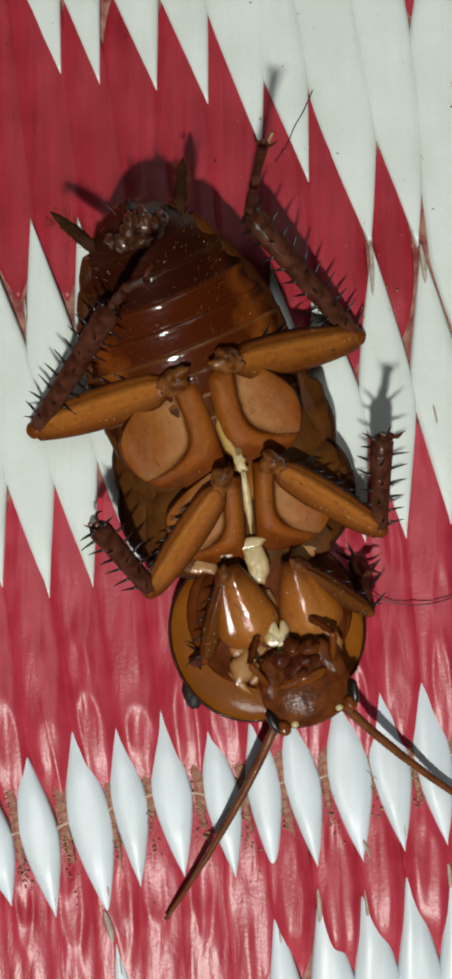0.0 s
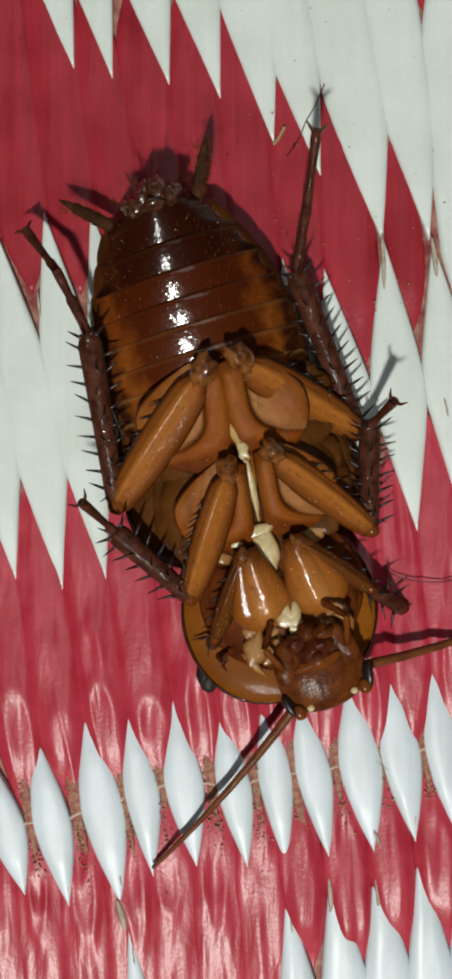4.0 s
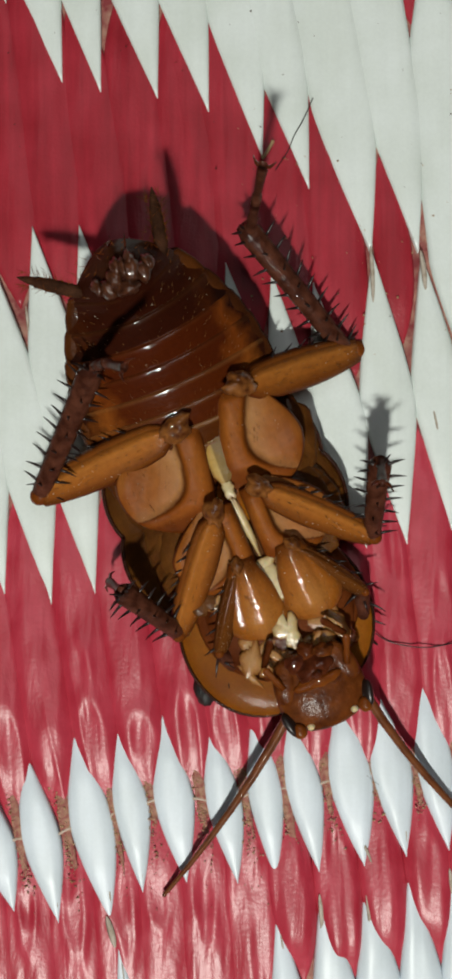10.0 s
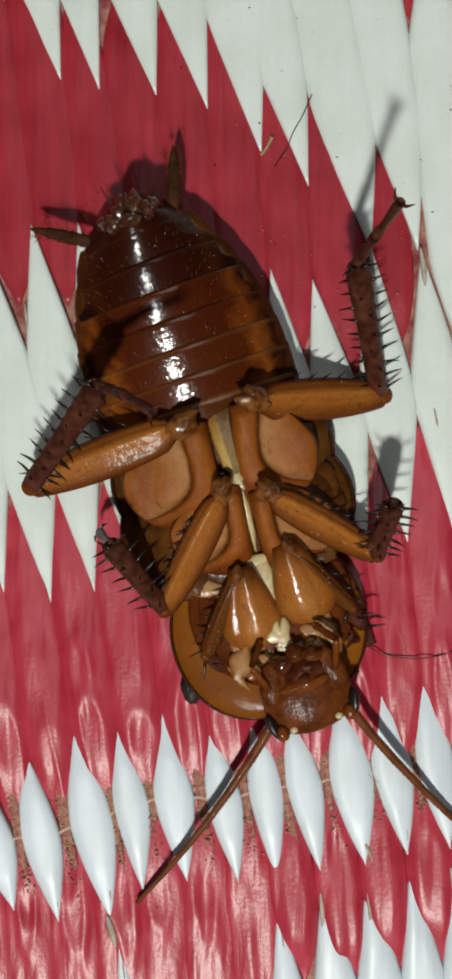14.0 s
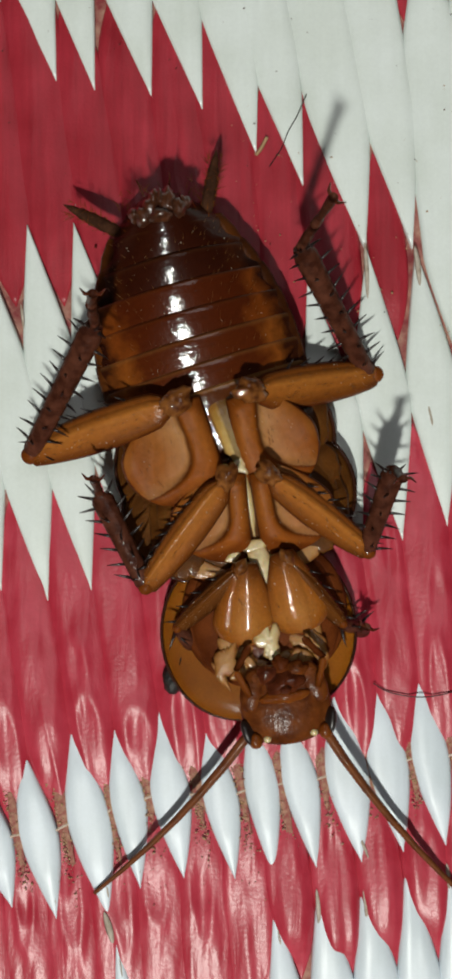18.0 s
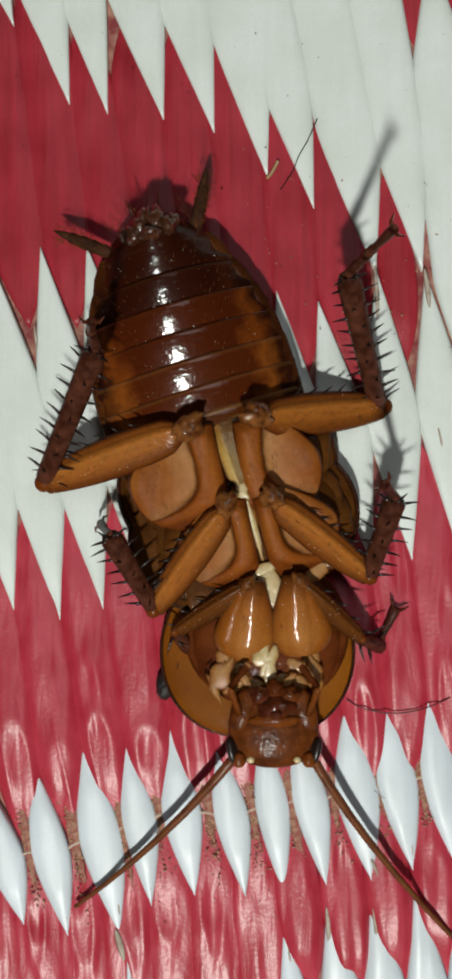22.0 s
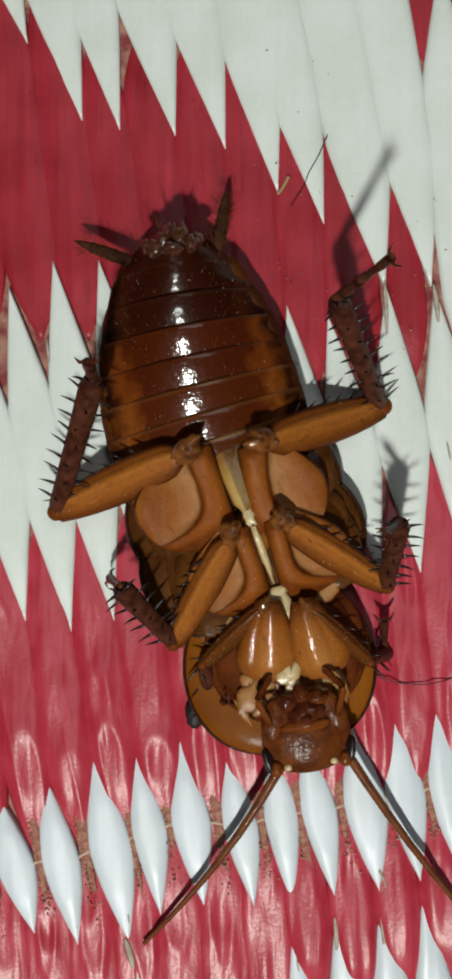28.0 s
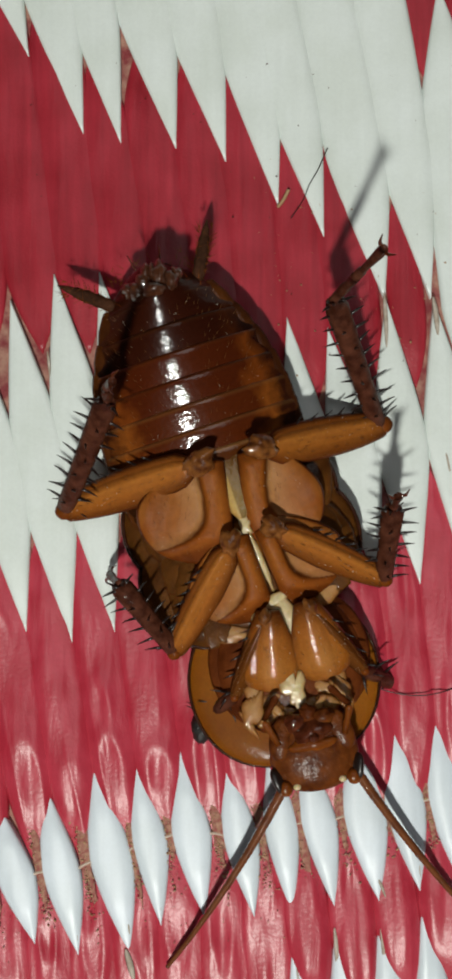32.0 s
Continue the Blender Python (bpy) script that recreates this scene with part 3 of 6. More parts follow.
def bristles(name, count, length, radius, place, mat, seed):
    """Fine hairs as thin cones, joined; place gives the root and the way of each."""
    rnd = random.Random(seed)
    verts, faces = [], []
    for _ in range(count):
        p, w = place(rnd)
        p, w = Vector(p), Vector(w).normalized()
        a = w.orthogonal().normalized()
        b2 = w.cross(a)
        tip = p + w * length * rnd.uniform(0.5, 1.2)
        i = len(verts)
        for k in range(3):
            q = p + (a * math.cos(k * 2.0944) + b2 * math.sin(k * 2.0944)) * radius
            verts.append(tuple(q))
        verts.append(tuple(tip))
        faces += [(i, i + 1, i + 3), (i + 1, i + 2, i + 3), (i + 2, i, i + 3)]
    return mesh_of(name, verts, faces, mat)



def over(length, width, zfun, mir):
    """Places spread over the upper face of a plate, each with a way that leans to the tip."""
    def place(r):
        u, s = r.uniform(0.06, 0.94), r.uniform(-0.85, 0.85)
        left, right = width(u)
        x = s * (left if s < 0 else right)
        return (x * mir, u * length, zfun(u, s, x)), (s * mir * 0.7 + r.uniform(-0.3, 0.3), 1, r.uniform(0.2, 0.8))
    return place


def specks(count, place, seed):
    """Tiny pale grains, joined: dust, and sparkle painted as pale colour."""
    rnd = random.Random(seed)
    verts, faces = [], []
    for _ in range(count):
        (x, y, z), _way = place(rnd)
        r = rnd.uniform(0.4, 1.2) * rnd.uniform(0.5, 1.0)
        i = len(verts)
        verts += [(x + r, y, z), (x, y + r * 1.3, z), (x - r, y, z), (x, y - r * 1.2, z), (x, y, z + r), (x, y, z - r)]
        faces += [(i, i + 1, i + 4), (i + 1, i + 2, i + 4), (i + 2, i + 3, i + 4), (i + 3, i, i + 4), (i + 1, i, i + 5), (i + 2, i + 1, i + 5), (i + 3, i + 2, i + 5), (i, i + 3, i + 5)]
    return mesh_of("dust_specks", verts, faces, SPECK)


def speckled(ob, length, width, zfun, mir, grains, hairs, seed):
    place = over(length, width, zfun, mir)
    part("dust_specks", specks(grains, place, seed), ob)["kind"] = "stuff"
    part("bristles", bristles("bristles", hairs, 9, 0.5, place, SETA, seed + 1), ob)["kind"] = "stuff"


# thorax: back plates below, soft underside above
metanotum = part("metanotum", shell("metanotum", 176, 122, 14, NOTUM, 26, 8), roach, "brown back plate with a paler margin")
mesonotum = part("mesonotum", shell("mesonotum", 184, 122, 14, NOTUM, 26, 8), roach, "brown back plate with a paler margin")
pronotum = part("pronotum", shell("pronotum", 153, 135, 18, SHIELD, 16, 6), roach, "amber shield with a dark rim")
metasternum = part("metasternum", shell("metasternum", 142, 112, 14, NOTUM, 28, 0), roach)
mesosternum = part("mesosternum", shell("mesosternum", 146, 105, 14, NOTUM, 28, 0), roach)
prosternum = part("prosternum", shell("prosternum", 118, 112, 14, BROWN, 30, 0), roach)


def rim_of(w, l, z, r, mat):
    """The thickened dark rim that runs round a plate."""
    verts, faces = [], []
    n, k = 48, 6
    for i in range(n):
        a = 2 * math.pi * i / n
        c, s = math.cos(a), math.sin(a)
        e = abs(c) ** 0.75
        px, py = w * math.copysign(e, c), l * s
        for j in range(k):
            b2 = 2 * math.pi * j / k
            verts.append((px * (1 + r / w * math.cos(b2)), py * (1 + r / l * math.cos(b2)), z + r * math.sin(b2)))
    for i in range(n):
        for j in range(k):
            a, b2 = i * k + j, i * k + (j + 1) % k
            c, d = ((i + 1) % n) * k + j, ((i + 1) % n) * k + (j + 1) % k
            faces.append((a, c, d, b2))
    return mesh_of("rim", verts, faces, mat)


sub("rim", rim_of(153, 135, 0, 2.6, DARK), pronotum, 0, 0, 2, label="dark outer rim")
sub("rim", rim_of(184, 122, 0, 3.5, DARK), mesonotum, 0, 0, 2, label="dark outer rim")
sub("rim", rim_of(176, 122, 0, 3.5, DARK), metanotum, 0, 0, 2, label="dark outer rim")
lump = [tuple(v * (1 + 0.35 * noise.noise((v.x * 0.09, v.y * 0.09, v.z * 0.09 + 5)))) for v in (Vector((18 * math.cos(a) * math.sin(p), 24 * math.sin(a) * math.sin(p), 15 * math.cos(p))) for p in [math.pi * i / 8 for i in range(9)] for a in [2 * math.pi * j / 12 for j in range(12)])]
lump_faces = [(i * 12 + j, i * 12 + (j + 1) % 12, (i + 1) * 12 + (j + 1) % 12, (i + 1) * 12 + j)[::-1] for i in range(8) for j in range(12)]
sub("dirt_lump", mesh_of("dirt_lump", lump, lump_faces, DUST), pronotum, -146, -56, -22, label="black lump of grit stuck to the shield")

# pale soft skin along the middle of the underside
def skin(w, l, up, mat=CREAM, seed=0, wild=0.35):
    """A low uneven patch of soft skin."""
    verts, faces, uv = [], [], []
    n, m = 26, 7
    for r in range(m + 1):
        q = r / m
        for i in range(n):
            a = 2 * math.pi * i / n
            k = q * (1 + wild * noise.noise((math.cos(a) * 1.3 + seed, math.sin(a) * 1.3, seed * 0.37)) + wild * 0.45 * noise.noise((math.cos(a) * 4, math.sin(a) * 4, seed)))
            x, y = w * k * math.cos(a), l * k * math.sin(a)
            z = up * (1 - q**2.2) + 0.3 * up * noise.noise((x * 0.09 + seed, y * 0.06, 1.7)) * (1 - q)
            verts.append((x, y, z))
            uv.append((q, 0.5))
    for r in range(m):
        for i in range(n):
            j = (i + 1) % n
            faces.append((r * n + i, (r + 1) * n + i, (r + 1) * n + j, r * n + j))
    base = len(verts)
    verts += [(x, y, -up * 0.6) for x, y, z in verts[m * n : (m + 1) * n]]
    for i in range(n):
        j = (i + 1) % n
        faces.append((m * n + i, base + i, base + j, m * n + j))
    faces.append(tuple(range(base, base + n))[::-1])
    uv += [(1.0, 0.5)] * n
    return mesh_of("soft_skin", verts, faces, mat, uv=uv)


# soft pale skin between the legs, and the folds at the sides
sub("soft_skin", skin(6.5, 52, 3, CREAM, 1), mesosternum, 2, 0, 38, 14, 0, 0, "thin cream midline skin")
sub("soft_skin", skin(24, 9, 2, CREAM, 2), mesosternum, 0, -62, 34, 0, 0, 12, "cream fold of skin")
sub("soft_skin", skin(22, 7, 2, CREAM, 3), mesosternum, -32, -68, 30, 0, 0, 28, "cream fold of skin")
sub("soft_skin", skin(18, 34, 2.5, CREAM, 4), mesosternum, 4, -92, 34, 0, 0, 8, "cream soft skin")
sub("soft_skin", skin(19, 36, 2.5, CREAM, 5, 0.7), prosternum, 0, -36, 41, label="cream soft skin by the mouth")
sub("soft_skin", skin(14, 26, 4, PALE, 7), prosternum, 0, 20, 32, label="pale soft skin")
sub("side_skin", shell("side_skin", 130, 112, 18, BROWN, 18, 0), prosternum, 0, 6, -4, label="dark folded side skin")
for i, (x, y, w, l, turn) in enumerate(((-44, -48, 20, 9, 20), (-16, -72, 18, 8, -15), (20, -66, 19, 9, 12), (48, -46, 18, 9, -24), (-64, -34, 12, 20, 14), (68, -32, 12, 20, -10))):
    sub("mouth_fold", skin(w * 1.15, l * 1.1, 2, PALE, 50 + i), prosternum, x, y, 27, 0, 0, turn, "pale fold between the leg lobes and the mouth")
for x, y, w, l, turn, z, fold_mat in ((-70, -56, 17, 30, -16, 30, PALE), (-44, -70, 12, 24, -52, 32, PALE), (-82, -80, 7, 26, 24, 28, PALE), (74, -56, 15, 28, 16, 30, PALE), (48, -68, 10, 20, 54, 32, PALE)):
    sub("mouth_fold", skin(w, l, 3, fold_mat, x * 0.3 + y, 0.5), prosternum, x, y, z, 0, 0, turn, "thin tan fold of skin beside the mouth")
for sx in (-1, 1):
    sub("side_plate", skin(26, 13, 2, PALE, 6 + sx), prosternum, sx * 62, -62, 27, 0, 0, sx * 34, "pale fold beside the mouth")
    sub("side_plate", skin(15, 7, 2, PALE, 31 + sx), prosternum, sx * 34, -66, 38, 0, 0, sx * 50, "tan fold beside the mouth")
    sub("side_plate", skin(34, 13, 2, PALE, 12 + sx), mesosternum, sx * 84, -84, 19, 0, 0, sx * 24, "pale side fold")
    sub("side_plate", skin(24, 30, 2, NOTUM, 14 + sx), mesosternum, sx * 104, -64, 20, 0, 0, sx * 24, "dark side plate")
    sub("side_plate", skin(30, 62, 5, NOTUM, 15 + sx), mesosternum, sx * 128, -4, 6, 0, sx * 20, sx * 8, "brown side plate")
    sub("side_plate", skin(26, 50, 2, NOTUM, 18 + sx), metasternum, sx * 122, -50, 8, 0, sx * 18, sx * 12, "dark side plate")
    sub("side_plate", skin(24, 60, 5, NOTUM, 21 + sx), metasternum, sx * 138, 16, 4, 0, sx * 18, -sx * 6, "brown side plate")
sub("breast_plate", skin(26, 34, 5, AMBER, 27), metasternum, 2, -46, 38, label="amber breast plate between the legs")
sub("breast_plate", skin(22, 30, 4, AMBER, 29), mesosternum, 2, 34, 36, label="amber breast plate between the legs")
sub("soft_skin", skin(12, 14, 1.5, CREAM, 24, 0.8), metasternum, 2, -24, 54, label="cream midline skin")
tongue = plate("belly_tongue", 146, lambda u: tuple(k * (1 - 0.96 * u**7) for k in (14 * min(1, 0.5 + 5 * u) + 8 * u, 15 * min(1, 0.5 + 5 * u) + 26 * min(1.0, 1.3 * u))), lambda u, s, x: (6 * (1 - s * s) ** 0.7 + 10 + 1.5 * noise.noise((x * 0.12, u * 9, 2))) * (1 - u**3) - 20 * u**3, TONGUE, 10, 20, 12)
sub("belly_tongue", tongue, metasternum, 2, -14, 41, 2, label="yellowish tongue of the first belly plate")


def belly(name, rows, mat, sides=44):
    """Like rings, but the upper half is arched to a soft keel along the middle."""
    verts, faces = [], []
    for y, x, z, w, up, down in rows:
        for i in range(sides):
            a = 2 * math.pi * i / sides
            s, c = math.sin(a), math.cos(a)
            h = up * (0.97 * math.cos(c * math.pi / 2) + 0.03 * s) if s > 0 else down * s
            h += 1.3 * s * noise.noise((w * c * 0.04, y * 0.05, w)) if s > 0 else 0
            verts.append((x + w * c, y, z + h))
    for r in range(len(rows) - 1):
        for i in range(sides):
            j = (i + 1) % sides
            faces.append((r * sides + i, (r + 1) * sides + i, (r + 1) * sides + j, r * sides + j))
    faces.append(tuple(range(sides))[::-1])
    faces.append(tuple(range((len(rows) - 1) * sides, len(rows) * sides)))
    return mesh_of(name, verts, faces, mat)


# abdomen: eight overlapping belly plates, each on a wider dark back plate
SEGMENTS = [288, 298, 306, 308, 302, 288, 262, 222]
abdomen, tergites = [], []
for i, width in enumerate(SEGMENTS):
    w, nxt = width / 2, (SEGMENTS[i + 1] if i < 7 else 172) / 2
    skin_mat = STERNITE_BASE if i < 2 else (STERNITE if i < 4 else STERNITE_DEEP if i < 6 else STERNITE_TIP)
    deep = 0.9 + 0.03 * i
    prof = [(-46, 0, 0, w * 0.99, 46, 20), (-38, 0, 0, w, 49.5, 24), (-20, 0, 0, w, 55.2, 26), (-8, 0, 0, w, 58.8, 26), (4, 0, 0, w * 0.4 + nxt * 0.6, 62, 26), (18, 0, 0, nxt + 3, 65, 26), (26, 0, 0, nxt + 3, 66, 26), (28.5, 0, 0, nxt + 2, 65.4, 26), (30, 0, 0, nxt, 63.4, 24), (31, 0, 0, nxt - 5, 60, 20)]
    prof = [(y, x, z, ww, up * deep, down) for y, x, z, ww, up, down in prof]
    abdomen.append(part("belly_plate", belly("belly_plate", prof, skin_mat), roach, "glossy red-brown belly plate"))
    keel = lambda r, w=w, deep=deep: (lambda q, y: ((q * w * 0.9, y, deep * 60.5 * math.cos(q * 0.9 * math.pi / 2)), (q, 1, 0.5)))(r.uniform(-0.9, 0.9), r.uniform(-18, 24))
    part("dust_specks", specks(16, keel, i + 50), abdomen[-1])["kind"] = "stuff"
    part("bristles", bristles("bristles", 40, 10, 0.45, keel, SETA, i + 70), abdomen[-1])["kind"] = "stuff"
    prof = [(-44, 0, 0, w * 0.98 + 5, 16, 30), (-20, 0, 0, w + 8, 18, 36), (12, 0, 0, (w + nxt) / 2 + 9, 18, 38), (32, 0, 0, nxt + 9, 16, 34), (37, 0, 0, nxt + 5, 10, 28)]
    tergites.append(part("back_plate", rings("back_plate", prof, BACK, 28), roach, "dark back plate edging the belly"))
tail = part("tail_plate", belly("tail_plate", [(-62, 0, 0, 84, 56, 20), (-30, 0, 0, 88, 70, 22), (-6, 0, 0, 84, 76, 20), (10, 0, 0, 72, 76, 20), (24, 0, 0, 56, 70, 18), (38, 0, 0, 38, 56, 14), (47, 0, 0, 22, 38, 8), (51, 0, 0, 8, 18, 4)], STERNITE_TIP), roach, "dark bristly tail plate")
rnd = random.Random(4)
for x, y, w, l, z in ((-20, 40, 10, 20, 28), (14, 42, 11, 19, 31), (-2, 22, 15, 11, 34), (-40, 26, 9, 16, 25), (38, 28, 9, 17, 25), (-8, 60, 7, 15, 20), (22, 62, 6, 14, 18), (-56, 36, 8, 12, 18), (54, 40, 8, 12, 18), (4, 56, 5, 16, 26)):
    sub("tail_lobe", skin(w * 1.25, l, 14, LUMP, x + 60), tail, x * 0.72, y * 0.75 - 12, 80 - max(0.0, y * 0.75 - 14) * 0.45 - abs(x) * 0.3, rnd.uniform(-10, 25), 0, rnd.uniform(-25, 25))
for sx in (-1, 1):
    sub("style", tube("style", [(0, 0, 0, 1.8, 1.8), (16, 0, 2, 1.4, 1.4), (32, 0, 4, 0.6, 0.6)], RUST, 6), tail, sx * 20, 44, 30, 30, 0, -sx * 14, "small bristle-like style")
sub("bristles", bristles("bristles", 60, 22, 0.7, lambda r: ((r.uniform(-70, 70), r.uniform(-10, 55), 30), (r.uniform(-1, 1), r.uniform(0.2, 1.2), r.uniform(0.2, 1))), FACE, 8), tail)["kind"] = "stuff"
cercus_me = tube("cercus", [(-4.8, 0, 0, 6.1, 6.5), (6.4, 0, 0, 9.0, 7.3), (19.2, 0, 0, 10.8, 8.2), (21.6, 0, 0, 9.4, 7.3), (36.8, 0, 0, 11.2, 8.2), (39.2, 0, 0, 9.9, 7.3), (54.4, 0, 0, 10.8, 7.3), (56.8, 0, 0, 9.0, 6.5), (72.0, 0, 0, 8.7, 6.0), (74.4, 0, 0, 7.3, 5.1), (88.0, 0, 0, 5.1, 3.7), (99.2, 0, 0, 1.7, 1.4), (102.4, 0, 0, 0.5, 0.5)], FEELER)
cercus_hair = bristles("bristles", 70, 17, 0.6, lambda r: ((r.choice((-1, 1)) * 9, r.uniform(8, 96), 3), (r.uniform(-1.5, 1.5), r.uniform(0.3, 1), r.uniform(0, 0.7))), FACE, 3)
cerci = [part("cercus", cercus_me, roach, "hairy brown ringed tail feeler") for _ in range(2)]
for ob in cerci:
    part("bristles", cercus_hair, ob)["kind"] = "stuff"

# head, face towards the lens, mouth towards the tail
head = part("head", shell("head", 70, 64, 16, HEAD_SKIN, 27, 0, -0.1), roach, "russet head seen from the face")
sub("upper_lip", skin(30, 20, 14, RUST, 42), head, 2, 32, 25, -8, label="dark glossy upper lip")
sub("upper_lip", skin(42, 10, 7, FACE, 43), head, 0, 12, 25, label="ridge over the lip")
sub("mouthpart", skin(16, 14, 8, RUST, 44), head, -22, 50, 23, label="dark mouthpart")
sub("mouthpart", skin(18, 12, 8, HEAD_SKIN, 45), head, 24, 52, 23, label="dark mouthpart")
sub("mouthpart", skin(13, 16, 9, BROWN, 46), head, 2, 60, 23, label="dark mouthpart")
for sx in (-1, 1):
    sub("eye", shell("eye", 9, 21, 10, BLACK, 16, 0), head, sx * 63, -36, 8, 0, sx * 20, -sx * 14, "glossy black compound eye")
    sub("eye_spot", shell("eye_spot", 6, 5, 8, CREAM, 4, 0), head, sx * 36, -50, 16, label="small pale eye spot")
    sub("antenna_socket", shell("antenna_socket", 11, 12, 8, FACE, 9, 0), head, sx * 54, -50, 14)
    sub("jaw", shell("jaw", 20, 34, 10, HEAD_SKIN, 11, 0), head, sx * 46, 26, 13, 0, 0, sx * 18, "russet jaw")
    sub("palp", tube("palp", [(0, 0, 0, 5, 4), (20, 0, 3, 6, 4), (22, 0, 3, 4.5, 3), (40, 0, 4, 6.5, 4), (46, 0, 4, 3, 2)], FACE, 8), head, sx * 52, 20, 23, 8, 0, -sx * 20, "jointed brown palp")
    sub("palp", tube("palp", [(0, 0, 0, 4.5, 4), (18, 0, 2, 6, 4), (20, 0, 2, 4.5, 3), (38, 0, 0, 6.5, 4), (44, 0, -2, 3, 2)], BROWN, 8), head, sx * 68, 62, 27, -6, 0, sx * 38, "jointed brown palp")
sub("mouthpart", skin(9, 8, 9, RUST, 47, 0.15), head, 3, 24, 36, label="wet dark bead of the mouth")
sub("bristles", bristles("bristles", 40, 16, 0.6, lambda r: ((r.uniform(-50, 50), r.uniform(20, 70), 36), (r.uniform(-1, 1), r.uniform(-0.5, 1), r.uniform(0.1, 0.8))), BROWN, 12), head)["kind"] = "stuff"

spine_me = tube("spine", [(0, 0, 0, 2.9, 2.9), (10, 0, 0.6, 2.3, 2.3), (20, 0, 2.4, 1.5, 1.5), (29, 0, 5, 0.4, 0.4)], BLACK, 6)
short_me = tube("spine", [(0, 0, 0, 2.4, 2.4), (8, 0, 1, 1.6, 1.6), (19, 0, 2, 0.4, 0.4)], BLACK, 6)


def pair_of(name):
    return name.replace("left", "").replace("right", "")


def leg(name, side, coxa, femur, tibia, tarsus, claw, spines, teeth):
    """Coxa, femur, tibia with its spines, tarsus and claw, each along +y from its joint."""
    out = {}
    mir = 1 if side == "left" else -1
    cl, cw = coxa
    dome = pair_of(name) == "front"
    full, inner = ((0.60 if side == "left" else 0.48, 0.38), (0.64, 0.34), (0.46, 0.46))[("hind", "mid", "front").index(pair_of(name))]
    bow = lambda u, a: (1 - (1 - min(1.0, u / a)) ** 2) ** 0.5
    if dome:
        wide = lambda u: tuple(cw * k * (0.12 + 0.88 * bow(u, 0.3)) * (1 - 0.62 * max(0, (u - 0.3) / 0.7) ** 1.3) for k in (full, inner))
        relief = lambda u, s, x: (16 * (1 - s * s) ** 0.7 + 4 * bump_at(s, 0.15, 0.3) - 2 * bump_at(s, -0.45, 0.12)) * min(1, 0.25 + 3.5 * u) * min(1.0, 0.4 + 5 * (1 - u))
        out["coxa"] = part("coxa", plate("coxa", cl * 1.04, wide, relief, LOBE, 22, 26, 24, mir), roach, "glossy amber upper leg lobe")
    else:
        column = 46 if pair_of(name) == "hind" else 34
        wide = lambda u: (cw * full * (0.16 + 0.84 * bow(u, 0.46)) * (1 - 0.72 * max(0, (u - 0.46) / 0.54) ** 1.5), cw * inner * (0.4 + 0.6 * bow(u, 0.2)) * (1 - 0.5 * max(0, (u - 0.2) / 0.8)))
        fold = lambda u: cw * inner * (1 - 0.5 * max(0, (u - 0.2) / 0.8)) - column * (0.92 + 0.2 * max(0.0, (u - 0.62) / 0.38) ** 2 + 2.6 * max(0.0, (0.56 - u) / 0.56) ** 2.4)
        span = cw * (full + inner) - column

        def out_of(u, x):
            """0 at the fold beside the ridge, 1 at the outer edge."""
            return max(0.0, (fold(u) - x) / span)

        fade = lambda u: max(0.0, min(1.0, (u - 0.03) / 0.25))
        lean = lambda u: (1 + ((fold(u + 0.01) - fold(u - 0.01)) / (0.02 * cl)) ** 2) ** 0.5
        step = lambda u, x: 0.5 + 0.5 * math.tanh((x - fold(u)) / (4.0 * lean(u)))
        low = lambda u, x: 19 - fade(u) * (17 - 11 * min(1.0, 1.25 * out_of(u, x)) ** 1.4) + 1.5 * bump_at(out_of(u, x), 0.84, 0.14)
        relief = lambda u, s, x: (step(u, x) * (19 + 2 * math.cos((x - fold(u) - column / 2) / column * 2.2)) + (1 - step(u, x)) * low(u, x)) * (1 - abs(s) ** 5) ** 0.6 * min(1.0, 0.15 + 3 * u) * min(1.0, 0.4 + 6 * (1 - u))
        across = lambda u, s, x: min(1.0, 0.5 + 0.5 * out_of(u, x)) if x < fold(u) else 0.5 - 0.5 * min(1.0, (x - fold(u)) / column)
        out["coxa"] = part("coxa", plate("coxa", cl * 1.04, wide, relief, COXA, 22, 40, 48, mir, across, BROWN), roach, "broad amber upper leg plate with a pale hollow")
    speckled(out["coxa"], cl * 1.04, wide, relief, mir, 26, 45, len(name))
    fl, fw = femur
    fwide = lambda u: (fw * 0.5 * (0.34 + 0.66 * math.sin(math.pi * min(1, max(0, (u + 0.12) / 1.16))) ** 0.7) * min(1.0, 0.12 + math.sin(min(1, u / 0.22) * math.pi / 2)) * min(1.0, 0.3 + math.sin(min(1, (1 - u) / 0.06) * math.pi / 2)),) * 2
    fz = lambda u, s, x: (13 * (1 - abs(s) ** 5) ** 0.6 + 7 * max(0.0, 1 - abs(s - 0.25) / 0.9) ** 1.3 - 2.5 * bump_at(s, 0.62, 0.08)) * (0.55 + 0.45 * math.sin(math.pi * min(1, max(0.0, (u + 0.15) / 1.2)))) * min(1, 0.5 + 6 * (1 - u)) * min(1.0, 0.2 + 9 * u)
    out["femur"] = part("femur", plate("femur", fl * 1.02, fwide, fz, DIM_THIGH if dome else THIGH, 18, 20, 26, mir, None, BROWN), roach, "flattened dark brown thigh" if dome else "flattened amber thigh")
    speckled(out["femur"], fl * 1.02, fwide, fz, mir, 22, 60, len(name) + 7)
